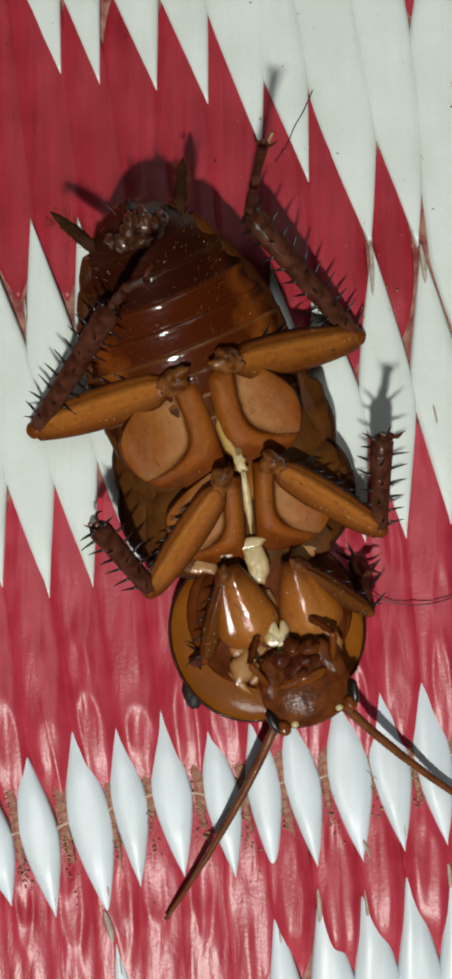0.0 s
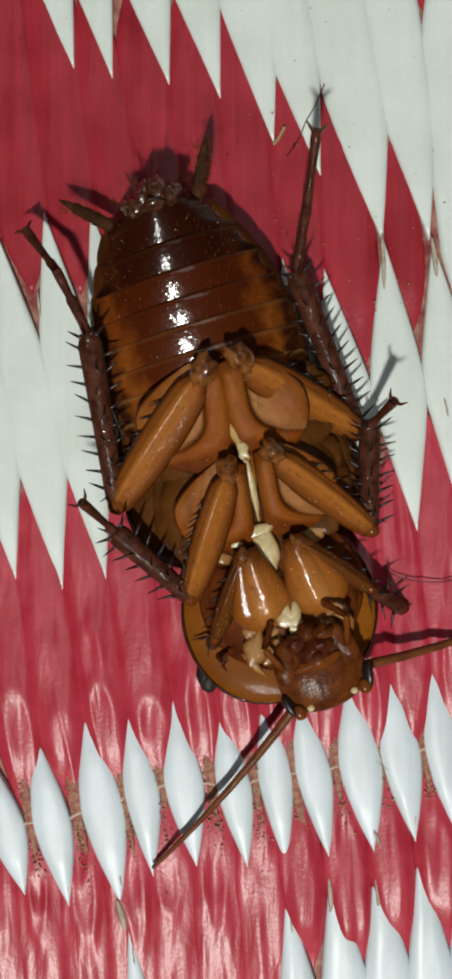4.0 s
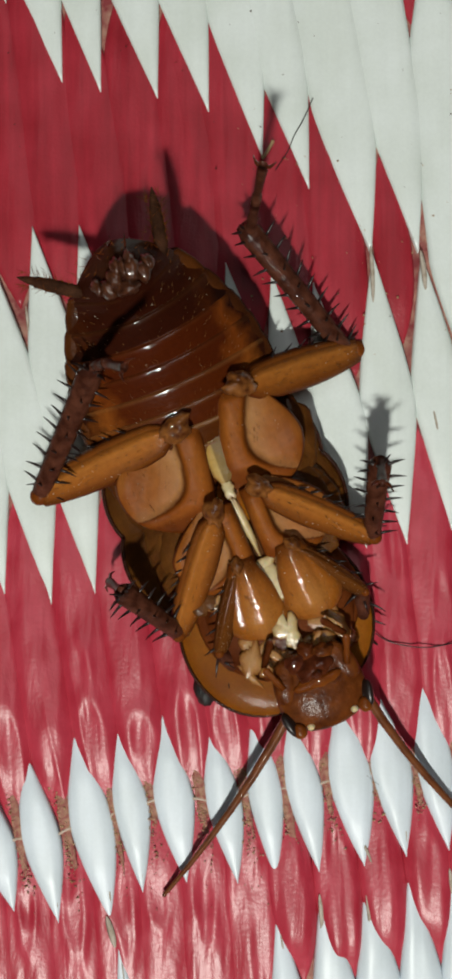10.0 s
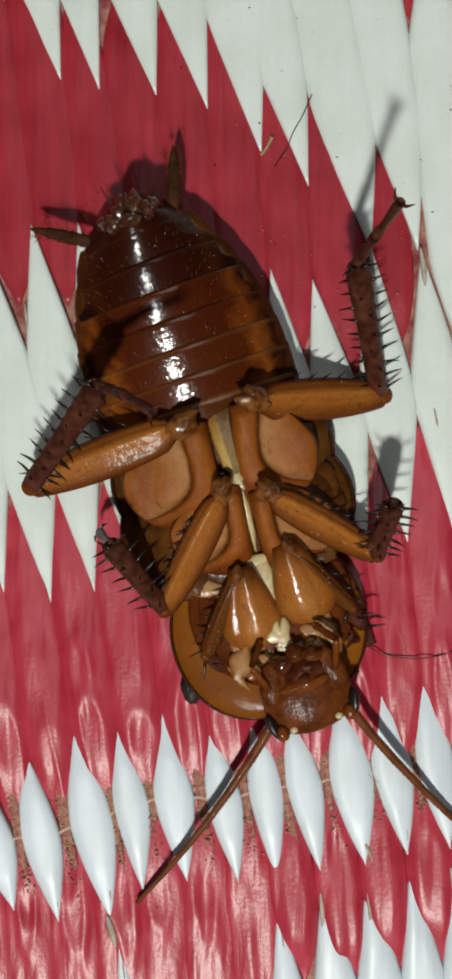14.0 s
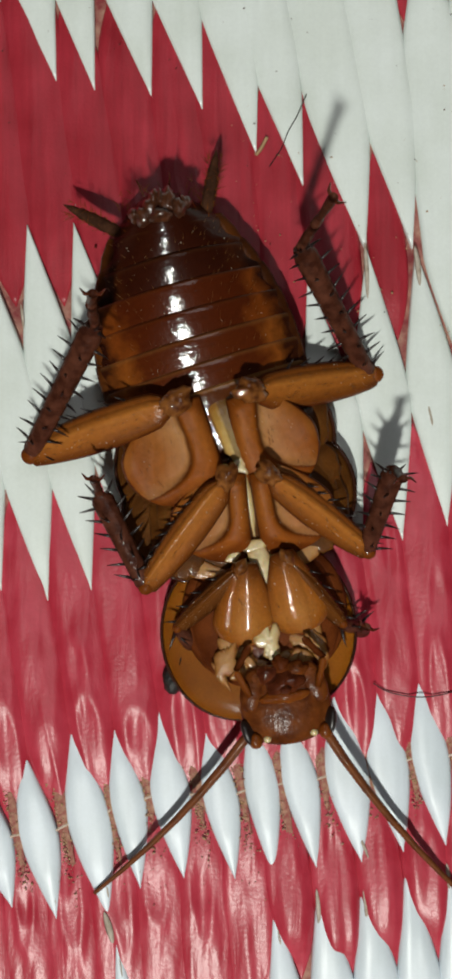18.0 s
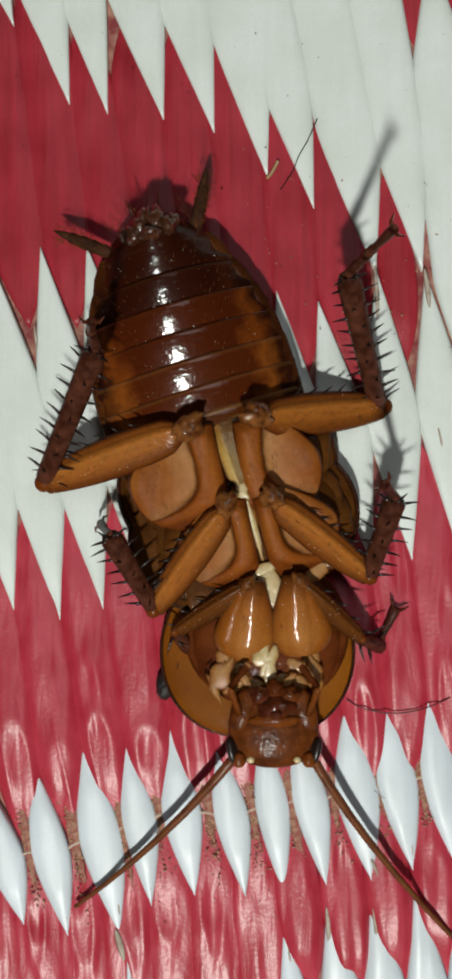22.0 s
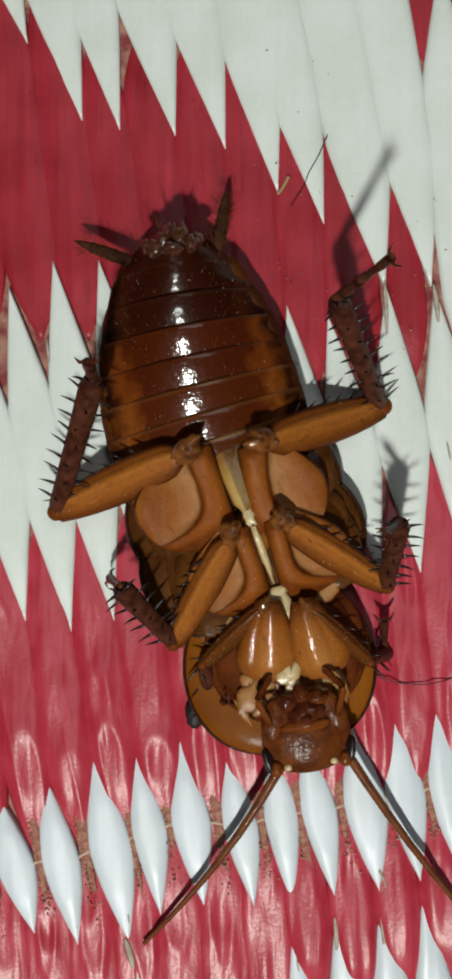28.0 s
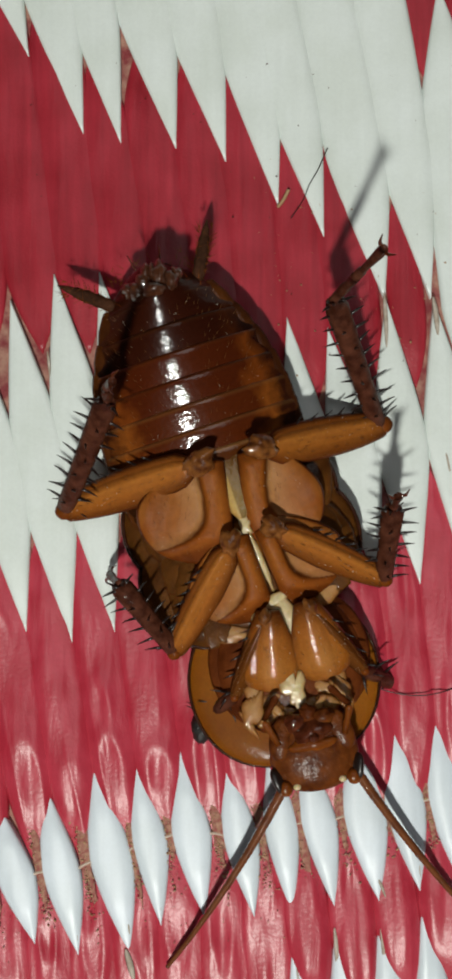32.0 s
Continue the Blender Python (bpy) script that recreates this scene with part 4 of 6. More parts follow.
    sub("trochanter", skin(fw * 0.3, fw * 0.42, 12, KNOB, cl + fw, 0.45), out["femur"], mir * 3, 3, 12, 8, 0, mir * 14, "crumpled glossy joint piece")
    sub("knee", shell("knee", fw * 0.22, fw * 0.2, 8, FACE, 11, 0), out["femur"], 0, fl * 0.98, 3, label="rounded brown knee")
    rnd = random.Random(name)
    for i in range(teeth):
        u = 0.3 + 0.64 * i / max(1, teeth - 1)
        sub("spine", short_me, out["femur"], mir * fwide(u)[0] * 0.9, u * fl, 8, rnd.uniform(0, 20), 0, -mir * rnd.uniform(20, 50))
    tl, tw = tibia
    out["tibia"] = part("tibia", rings("tibia", [(-6, 0, 0, tw * 0.28, 8, 8), (tl * 0.05, 0, 0, tw * 0.42, 13, 13), (tl * 0.3, 0, 0, tw * 0.44, 14, 14), (tl * 0.6, 0, 0, tw * 0.47, 14, 14), (tl * 0.93, 0, 0, tw * 0.52, 14, 14), (tl, 0, 0, tw * 0.36, 10, 10)], SHIN, 14),
                        roach, "dark spiny shin")
    for i in range(spines):
        y = tl * (0.06 + 0.9 * (i // 2 + 0.5 * (i % 2)) / (spines / 2))
        sx = -1 if i % 2 else 1
        sub("spine", spine_me, out["tibia"], sx * tw * 0.36, min(y, tl * 0.97), 3, rnd.uniform(-6, 26), 0, -sx * rnd.uniform(50, 80))
    for k in range(4 if spines > 6 else 2):
        sub("spine", spine_me, out["tibia"], (k - 1.5) * tw * 0.22, tl * 0.98, 6, rnd.uniform(0, 50), 0, -(k - 1.5) * 34)
    for k in range(spines // 3):
        sub("spine", short_me, out["tibia"], rnd.uniform(-6, 6), tl * (0.12 + 0.8 * k / (spines // 3)), 12, rnd.uniform(30, 60), 0, rnd.uniform(-40, 40))
    if tarsus:
        out["tarsus"] = part("tarsus", tube("tarsus", [(-3, 0, 0, 7, 7), (tarsus * 0.3, 0, 0, 8, 8), (tarsus * 0.55, 0, 0, 8.5, 8), (tarsus * 0.58, 0, 0, 6, 6), (tarsus * 0.8, 0, 0, 7.5, 7), (tarsus, 0, 0, 8, 7.5)], SHIN, 10), roach, "slim brown foot joint")
    out["claw"] = part("foot", tube("foot", [(-3, 0, 0, 7, 7), (claw * 0.2, 0, 0, 7.5, 7), (claw * 0.23, 0, 0, 5.5, 5.5), (claw * 0.45, 0, 0, 6, 6), (claw * 0.85, 0, 0, 8, 7), (claw * 0.97, 0, 0, 7, 6)], SHIN, 10), roach, "jointed foot ending in a small claw")
    for sx in (-1, 1):
        sub("claw", tube("claw", [(0, 0, 0, 3.2, 3.2), (10, 0, 1, 2.6, 2.6), (19, 0, -5, 0.8, 0.8)], RUST, 6), out["claw"], sx * 4, claw * 0.93, 0, 0, 0, -sx * 42, "curved claw")
    return out


HIND, MID, FRONT = ((160, 165), (262, 67), (270, 37), 106, 106, 18, 7), ((138, 134), (225, 54), (160, 35), 0, 100, 12, 8), ((128, 108), (150, 36), (100, 28), 0, 70, 5, 4)
legs = {}
for side in ("left", "right"):
    for pair, size in (("hind", HIND), ("mid", MID), ("front", FRONT)):
        if (pair, side) == ("hind", "right"):
            size = size[:4] + (124,) + size[5:]
        legs[pair, side] = leg(pair + side, side, *size)

# antennae, each in short rigid lengths
antennae = {}
for side in ("left", "right"):
    n, piece = (6, 60.0) if side == "left" else (7, 62.0)
    antennae[side] = []
    for i in range(n):
        r0, r1 = 8.5 - 5.0 * i / n, 8.5 - 5.0 * (i + 1) / n
        antennae[side].append((part("antenna_length", tube("antenna_length", [(-3 + (piece + 6) * k / 16, 0, 0, (r0 + (r1 - r0) * k / 16) * (1.0 if k % 2 else 0.9), (r0 + (r1 - r0) * k / 16) * (1.0 if k % 2 else 0.9)) for k in range(17)], ANTENNA, 8), roach, "finely ringed russet antenna length"), piece))


# ---- small things lying on the mat ----
def strand(name, pts, r, mat, flat=1.0):
    """A thin round thread through plan points, on their own heights."""
    verts, faces = [], []
    dense = []
    for i in range(len(pts) - 1):
        p0, p1, p2, p3 = (Vector(pts[max(0, min(len(pts) - 1, k))]) for k in (i - 1, i, i + 1, i + 2))
        for j in range(8):
            s = j / 8
            dense.append(0.5 * (2 * p1 + (p2 - p0) * s + (2 * p0 - 5 * p1 + 4 * p2 - p3) * s * s + (3 * p1 - p0 - 3 * p2 + p3) * s**3))
    dense.append(Vector(pts[-1]))
    for i, p in enumerate(dense):
        thin = max(0.15, math.sin(math.pi * i / (len(dense) - 1)) ** 0.6) if flat < 1 else 1.0
        w = (dense[min(i + 1, len(dense) - 1)] - dense[max(i - 1, 0)]).normalized()
        a = w.cross(Vector((0, 0, 1))).normalized()
        b2 = a.cross(w)
        for j in range(5):
            verts.append(tuple(p + (a * math.cos(j * 1.2566) + b2 * math.sin(j * 1.2566) * flat) * r * thin))
    for i in range(len(dense) - 1):
        for j in range(5):
            faces.append((i * 5 + j, i * 5 + (j + 1) % 5, (i + 1) * 5 + (j + 1) % 5, (i + 1) * 5 + j))
    return mesh_of(name, verts, faces, mat)


def on_mat(px, py, z):
    return (px - 362, 784 - py, z)


hair = tagged(new("hair_strand", strand("hair_strand", [(0, 0, 18), (25, -14, 22), (72, -22, 24), (118, -16, 24), (165, 2, 20)], 1.0, BLACK)), "long dark hair caught under the cockroach", "hair")
tagged(new("hair_strand", strand("hair_strand", [on_mat(500, 148, 14), on_mat(485, 182, 15), on_mat(470, 208, 14), on_mat(460, 232, 10), on_mat(440, 262, 10)], 0.9, BLACK)), "short dark hair lying across the strips", "hair")
tagged(new("hair_strand", strand("hair_strand", [on_mat(600, 1212, 14), on_mat(612, 1215, 14), on_mat(618, 1235, 14), on_mat(604, 1246, 14), on_mat(566, 1220, 15), on_mat(560, 1262, 16), on_mat(566, 1292, 15), on_mat(582, 1298, 14)], 0.32, BLACK)), "fine curled hair on a white strip", "hair")
straw = tagged(new("straw_scrap", strand("straw_scrap", [on_mat(418, 244, 12), on_mat(427, 233, 13), on_mat(436, 216, 13)], 3, STRAW)), "tan scrap of straw between two strips", "straw")
for x0, y0, x1, y1, r in ((592, 385, 596, 475, 4.0), (672, 392, 680, 455, 5.0), (574, 1330, 592, 1372, 2.5), (690, 640, 700, 690, 2.0), (508, 1420, 512, 1480, 4.0), (583, 1420, 590, 1485, 3.5), (716, 1380, 720, 1420, 4.0), (168, 1455, 182, 1505, 6.0), (40, 480, 44, 520, 2.5), (193, 1165, 200, 1190, 3.0), (345, 1165, 358, 1185, 3.0)):
    tagged(new("grime_and_shade_streak", strand("grime_and_shade_streak", [on_mat(x0, y0, 12), on_mat((x0 + x1) / 2 + 1, (y0 + y1) / 2, 13.4), on_mat(x1, y1, 12)], r, STAIN_AND_SHADE, 0.25)), "brown streak of grime along a strip", "grime", "grime streaks on the mat")



def grains(name, places, mat, seed, big=1.0):
    """Loose angular grains at plan places, joined."""
    rnd = random.Random(seed)
    verts, faces = [], []
    for px, py, h in places:
        x, y, z = on_mat(px, py, h)
        r, i, turn = rnd.uniform(0.6, 1.9) * rnd.uniform(0.5, 1.2) * big, len(verts), rnd.uniform(0, 3)
        ca, sa = math.cos(turn), math.sin(turn)
        for a, b2, up in ((1, 0, 0), (0, 1.5, 0.1), (-1, 0.2, 0), (0.1, -1.3, 0), (0, 0, 0.7), (0, 0, -0.7)):
            verts.append((x + r * (a * ca - b2 * sa), y + r * (a * sa + b2 * ca), z + r * up))
        faces += [(i, i + 1, i + 4), (i + 1, i + 2, i + 4), (i + 2, i + 3, i + 4), (i + 3, i, i + 4), (i + 1, i, i + 5), (i + 2, i + 1, i + 5), (i + 3, i + 2, i + 5), (i, i + 3, i + 5)]
    return mesh_of(name, verts, faces, mat)


def grit(name, count, x0, x1, y0, y1, z0, z1, mat, seed, lean=0.0):
    """Grains spread over a stretch of the weave; most gather in patches."""
    rnd = random.Random(seed)
    places = []
    while len(places) < count:
        px, py = rnd.uniform(x0, x1), rnd.uniform(y0, y1)
        if noise.noise((px * 0.02, py * 0.02, seed)) > rnd.uniform(-0.3, 0.5):
            places.append((px, py + lean * (px - 362), rnd.uniform(z0, z1)))
    return grains(name, places, mat, seed)


def gap_dirt(name, count, mat, seed, reach, big):
    """Grains packed down the gaps between the lens-shaped strips, thickest at their waists, thinning up and down."""
    rnd = random.Random(seed)
    places = []
    for (xa, ya, xb, yb, wa), (xc, yc, xd, yd, wc) in zip(WHITE_LENS, WHITE_LENS[1:]):
        full = rnd.uniform(0.5, 1.3)
        for _ in range(int(count * full)):
            v = max(-1.0, min(1.0, rnd.gauss(-0.12, 0.36)))
            cx = (xa + xb + xc + xd) / 4 + wa * 0.5 - wc * 0.5 + v * (xb - xa + xd - xc) / 4
            cy = (ya + yb + yc + yd) / 4 + v * reach
            places.append((cx + rnd.gauss(0, 3.0 + 5.0 * abs(v)), cy, 8.5 + 2.5 * rnd.random()))
    return grains(name, places, mat, seed, big)


for k, ((xa, ya, xb, yb, wa), (xc, yc, xd, yd, wc)) in enumerate(zip(WHITE_LENS, WHITE_LENS[1:])):
    film_x, film_y = (xa + xb + xc + xd) / 4 + (wa - wc) / 2 - 2, (ya + yb + yc + yd) / 4 - 22
    dirt = tagged(new("dirt_film", skin(6 + 1.6 * (k % 3), 66 + 9 * (k % 4), 1.6, FILM, 70 + k, 0.5)), "thin tan film of dirt between two white strips", "dirt", "dirt films between the white strips")
    dirt.matrix_basis = pose(*[c * U for c in on_mat(film_x, film_y, 9.5)], 0, 0, 10)
tagged(new("grit", gap_dirt("grit", 150, STRAW, 3, 130, 1.25)), "tan grit packed between the white strips", "grit", kind="stuff")
tagged(new("grit", gap_dirt("grit", 170, GRIME, 5, 170, 1.15)), "brown grit packed between the white strips", "grit", kind="stuff")
tagged(new("grit", grit("grit", 500, -40, 780, 1205, 1365, 8, 12, GRIME, 6, -0.19)), "brown grit strewn over the red strips", "grit", kind="stuff")
tagged(new("grit", grit("grit", 120, 380, 760, 120, 620, 9, 14, STRAW, 7)), "tan grit caught in the weave of the mat", "grit", kind="stuff")
tagged(new("grit", grit("grit", 50, -20, 760, 0, 500, 13, 15, RUST, 9)), "dark grains lying on the mat", "grit", kind="stuff")
for (xa, ya, xb, yb, wa), (xc, yc, xd, yd, wc) in zip(WHITE_LENS, WHITE_LENS[1:]):
    left, right = ((xa + xb) / 2 + wa * 0.55, (ya + yb) / 2), ((xc + xd) / 2 - wc * 0.55, (yc + yd) / 2)
    if 4 < right[0] - left[0] < 60:
        bend = ((left[0] + right[0]) / 2, (left[1] + right[1]) / 2 - 3)
        tagged(new("weft_thread", strand("weft_thread", [on_mat(*left, 6), on_mat(*bend, 9), on_mat(*right, 6)], 3.0, THREAD)), "short pale thread tying two white strips", "thread", "threads between the white strips")
# thin strands in the grime colour draw the shade of small folds at the tips
for row, low_end in ((WHITE_LENS, True), (WHITE_LOW, False)):
    for k, (xa, ya, xb, yb, wa) in enumerate(row):
        x0, y0 = (xb - 4 - k % 3, yb - 62) if low_end else (xa + 6, ya + 30 + 8 * (k % 2))
        tagged(new("grime_and_shade_streak", strand("grime_and_shade_streak", [on_mat(x0, y0, 11.5), on_mat(x0 + 3, y0 + 18, 12.2), on_mat(x0 + 5, y0 + 38 - 6 * (k % 2), 11)], 1.3 + 0.5 * (k % 2), STAIN_AND_SHADE, 0.5)), "thin grey-brown strand standing for the shade in a fold near a strip's tip", "grime", "grime creases at the strip tips")

# joints of the animal: seconds, x, y, z in units of U
MID_LEFT_HIP = [
    (0, -1, 17, 140), (0.8, -6, 14, 140), (1, 3, 23, 140), (2, -7, 20, 140), (3, -8, 24, 140),
    (5.5, -25, 23, 140), (5.7, -34, 23, 140), (6, -48, 22, 140), (7, -41, 10, 140), (7.5, -24, 11, 140),
    (7.6, -21, 11, 140), (8, -9, -5, 140), (9, -3, -15, 140), (10, -15, -19, 140), (11, -15, -15, 140),
    (12, -1, -4, 140), (13, -1, 7, 140), (14.5, -2, 10, 140), (17, 9, 21, 140), (18, 13, 26, 140),
    (19.5, 16, 28, 140), (21, 5, 24, 140), (23, -11, 12, 140), (25, -13, 15, 140), (28, -14, -7, 140),
    (30, -17, 2, 140), (32, -15, -2, 140),
]
MID_RIGHT_HIP = [
    (0, 62, 41, 140), (0.8, 58, 38, 140), (1, 59, 51, 140), (2, 53, 53, 140), (3, 48, 52, 140),
    (5.5, 33, 32, 140), (5.7, 25, 23, 140), (6, 13, 10, 140), (7, 36, 19, 140), (7.5, 45, 31, 140),
    (7.6, 47, 34, 140), (8, 46, 37, 140), (9, 50, 28, 140), (10, 39, 15, 140), (11, 40, 10, 140),
    (12, 50, 15, 140), (13, 52, 9, 140), (14.5, 55, 3, 140), (17, 58, 29, 140), (18, 63, 30, 140),
    (19.5, 61, 35, 140), (21, 57, 29, 140), (23, 46, 24, 140), (25, 44, 26, 140), (28, 52, 11, 140),
    (30, 36, 21, 140), (32, 37, 17, 140),
]
HIND_LEFT_HIP = [
    (0, -73, 161, 148), (0.8, -73, 161, 148), (1, -44, 149, 148), (2, -50, 167, 148), (3, -50, 169, 148),
    (5.5, -50, 172, 148), (5.7, -46, 170, 148), (6, -40, 168, 148), (7, -55, 161, 148), (7.5, -48, 163, 148),
    (7.6, -47, 163, 148), (8, -47, 150, 148), (9, -73, 117, 148), (10, -72, 101, 148), (11, -59, 94, 148),
    (12, -54, 99, 148), (13, -59, 99, 148), (14.5, -62, 105, 148), (17, -61, 135, 148), (18, -63, 136, 148),
    (19.5, -65, 137, 148), (21, -63, 134, 148), (23, -64, 128, 148), (25, -74, 132, 148), (28, -81, 117, 148),
    (30, -70, 119, 148), (32, -63, 116, 148),
]
HIND_LEFT_KNEE = [
    (0, -298, 94, 45), (0.8, -292, 80, 42), (1, -180, -47, 52), (2, -178, -49, 85), (3, -184, -45, 90),
    (5.5, -192, -29, 68), (5.7, -178, -36, 65), (6, -188, -33, 80), (7, -186, -44, 63), (7.5, -207, -35, 94),
    (7.6, -208, -30, 85), (8, -220, -24, 68), (9, -271, 0, 35), (10, -293, 0, 64), (11, -301, 9, 106),
    (12, -295, 9, 111), (13, -299, 3, 118), (14.5, -301, 17, 101), (17, -299, 61, 79), (18, -299, 59, 77),
    (19.5, -300, 56, 77), (21, -298, 52, 78), (23, -300, 45, 81), (25, -303, 45, 68), (28, -300, 22, 52),
    (30, -297, 35, 59), (32, -289, 42, 50),
]
HIND_LEFT_ANKLE = [
    (0, -167, 267, 205), (0.8, -171, 256, 208), (1, -229, 215, 89), (2, -234, 212, 125), (3, -241, 216, 130),
    (5.5, -185, 239, 100), (5.7, -172, 232, 98), (6, -177, 234, 114), (7, -203, 223, 97), (7.5, -204, 233, 127),
    (7.6, -210, 238, 118), (8, -217, 244, 101), (9, -200, 197, 205), (10, -193, 186, 232), (11, -175, 182, 270),
    (12, -170, 158, 297), (13, -174, 130, 321), (14.5, -178, 164, 290), (17, -179, 243, 239), (18, -181, 242, 237),
    (19.5, -186, 242, 236), (21, -193, 241, 240), (23, -204, 238, 244), (25, -215, 240, 233), (28, -223, 221, 217),
    (30, -214, 203, 254), (32, -201, 205, 247),
]
HIND_LEFT_TOE = [
    (0, -140, 278, 306), (0.8, -145, 266, 310), (1, -267, 301, 140), (2, -275, 308, 146), (3, -285, 310, 150),
    (5.5, -235, 331, 119), (5.7, -216, 327, 118), (6, -217, 331, 133), (7, -251, 316, 117), (7.5, -247, 320, 170),
    (7.6, -242, 319, 179), (8, -223, 310, 183), (9, -182, 199, 309), (10, -167, 182, 333), (11, -142, 168, 367),
    (12, -129, 136, 389), (13, -130, 105, 410), (14.5, -142, 150, 386), (17, -168, 252, 344), (18, -176, 256, 342),
    (19.5, -182, 256, 341), (21, -190, 254, 346), (23, -201, 250, 350), (25, -212, 250, 339), (28, -220, 228, 323),
    (30, -206, 211, 359), (32, -192, 214, 352),
]
HIND_LEFT_CLAW = [
    (0, -105, 276, 408), (0.8, -111, 265, 411), (1, -311, 347, 56), (2, -331, 390, 108), (3, -339, 385, 99),
    (5.5, -296, 409, 83), (5.7, -275, 411, 142), (6, -266, 422, 158), (7, -302, 405, 142), (7.5, -301, 403, 130),
    (7.6, -273, 384, 228), (8, -223, 322, 278), (9, -155, 189, 412), (10, -133, 166, 434), (11, -100, 142, 464),
    (12, -80, 103, 481), (13, -77, 68, 499), (14.5, -98, 124, 482), (17, -149, 248, 449), (18, -163, 257, 448),
    (19.5, -170, 257, 447), (21, -178, 255, 451), (23, -190, 250, 455), (25, -201, 248, 444), (28, -209, 223, 429),
    (30, -190, 207, 465), (32, -175, 211, 457),
]
HIND_RIGHT_HIP = [
    (0, -5, 185, 148), (0.8, -8, 183, 148), (1, 15, 184, 148), (2, -3, 180, 148), (3, -8, 186, 148),
    (5.5, -4, 178, 148), (5.7, 0, 176, 148), (6, 6, 172, 148), (7, -11, 166, 148), (7.5, -3, 171, 148),
    (7.6, -2, 172, 148), (8, 4, 173, 148), (9, 7, 173, 148), (10, 13, 160, 148), (11, 29, 154, 148),
    (12, 36, 150, 148), (13, 34, 140, 148), (14.5, 34, 134, 148), (17, 40, 142, 148), (18, 37, 146, 148),
    (19.5, 32, 150, 148), (21, 31, 146, 148), (23, 26, 140, 148), (25, 21, 142, 148), (28, 21, 124, 148),
    (30, 22, 138, 148), (32, 20, 133, 148),
]
HIND_RIGHT_KNEE = [
    (0, 206, 242, 16), (0.8, 203, 240, 16), (1, 206, 76, 35), (2, 191, 74, 35), (3, 189, 86, 35),
    (5.5, 189, 65, 35), (5.7, 194, 51, 35), (6, 188, 31, 35), (7, 183, 59, 35), (7.5, 187, 67, 35),
    (7.6, 198, 162, 14), (8, 186, 211, 14), (9, 182, 222, 14), (10, 192, 228, 14), (11, 215, 199, 14),
    (12, 236, 170, 14), (13, 244, 149, 14), (14.5, 243, 157, 14), (17, 240, 147, 14), (18, 234, 185, 14),
    (19.5, 233, 172, 14), (21, 235, 154, 14), (23, 231, 187, 14), (25, 225, 197, 14), (28, 222, 191, 14),
    (30, 230, 172, 14), (32, 219, 180, 14),
]
HIND_RIGHT_ANKLE = [
    (0, 33, 420, 122), (0.8, 35, 410, 141), (1, 121, 326, 72), (2, 111, 326, 71), (3, 77, 324, 70),
    (5.5, 143, 327, 75), (5.7, 167, 317, 75), (6, 180, 297, 76), (7, 123, 318, 73), (7.5, 128, 324, 71),
    (7.6, 80, 385, 86), (8, 44, 402, 84), (9, 42, 411, 83), (10, 35, 403, 107), (11, 103, 377, 183),
    (12, 167, 345, 208), (13, 188, 343, 193), (14.5, 190, 330, 214), (17, 192, 340, 197), (18, 119, 363, 181),
    (19.5, 158, 364, 188), (21, 190, 330, 214), (23, 142, 376, 185), (25, 122, 359, 204), (28, 137, 338, 224),
    (30, 150, 356, 195), (32, 135, 360, 197),
]
HIND_RIGHT_TOE = [
    (0, 40.4, 443.2, 225.2), (0.8, 37.9, 438.6, 243), (1, 131.8, 425.6, 107.7), (2, 131.8, 423.6, 106.7), (3, 86.4, 421.3, 111.1),
    (5.6, 174.4, 406.2, 136.4), (6, 212.7, 376.5, 138.1), (7, 133.4, 403.2, 135.2), (7.5, 134.4, 410.2, 133.2), (7.6, 95.8, 424.2, 152.2),
    (8, 38, 445.3, 180.6), (9, 44.4, 443.2, 184), (10, 41.7, 427.1, 210), (11, 112.8, 391.5, 287.5), (12, 183.3, 358.6, 311.8),
    (13, 206.2, 347.7, 297.3), (14, 207, 354.3, 309.6), (17, 217.5, 350.7, 299.3), (18, 134.4, 374.8, 285.2), (19, 161.9, 379, 289.2),
    (20, 181.2, 377.7, 298.9), (21, 208.9, 345, 317.2), (23, 162.3, 386.4, 288.5), (24, 142.7, 383.9, 298.7), (25, 137.4, 374.4, 307.7),
    (28, 164.3, 347.5, 326), (30, 176.8, 374.9, 295.8), (32, 159.8, 376.2, 298.8),
]
HIND_RIGHT_CLAW = [
    (0, 54, 486, 416), (0.8, 43, 488, 419), (1, 152, 544, 152), (2, 157, 542, 150), (3, 100, 563, 171),
    (5.6, 201, 522, 221), (6, 259, 489, 226), (7, 148, 522, 222), (7.5, 148, 529, 220), (7.6, 99.6, 527, 274.4),
    (8, 27, 524, 356), (9, 49, 504, 375), (10, 54, 471, 398), (11, 128, 414, 450), (12, 203, 375, 437),
    (13, 231, 354, 439), (14, 227, 377, 426), (17, 247, 363, 418), (18, 158, 393, 445), (19, 184, 399, 424),
    (20, 196, 407, 419), (21, 229, 361, 427), (23, 187, 399, 414), (24, 157, 406, 439), (25, 154, 391, 419),
    (28, 189, 356, 418), (30, 201, 392, 387), (32, 184, 392, 398),
]
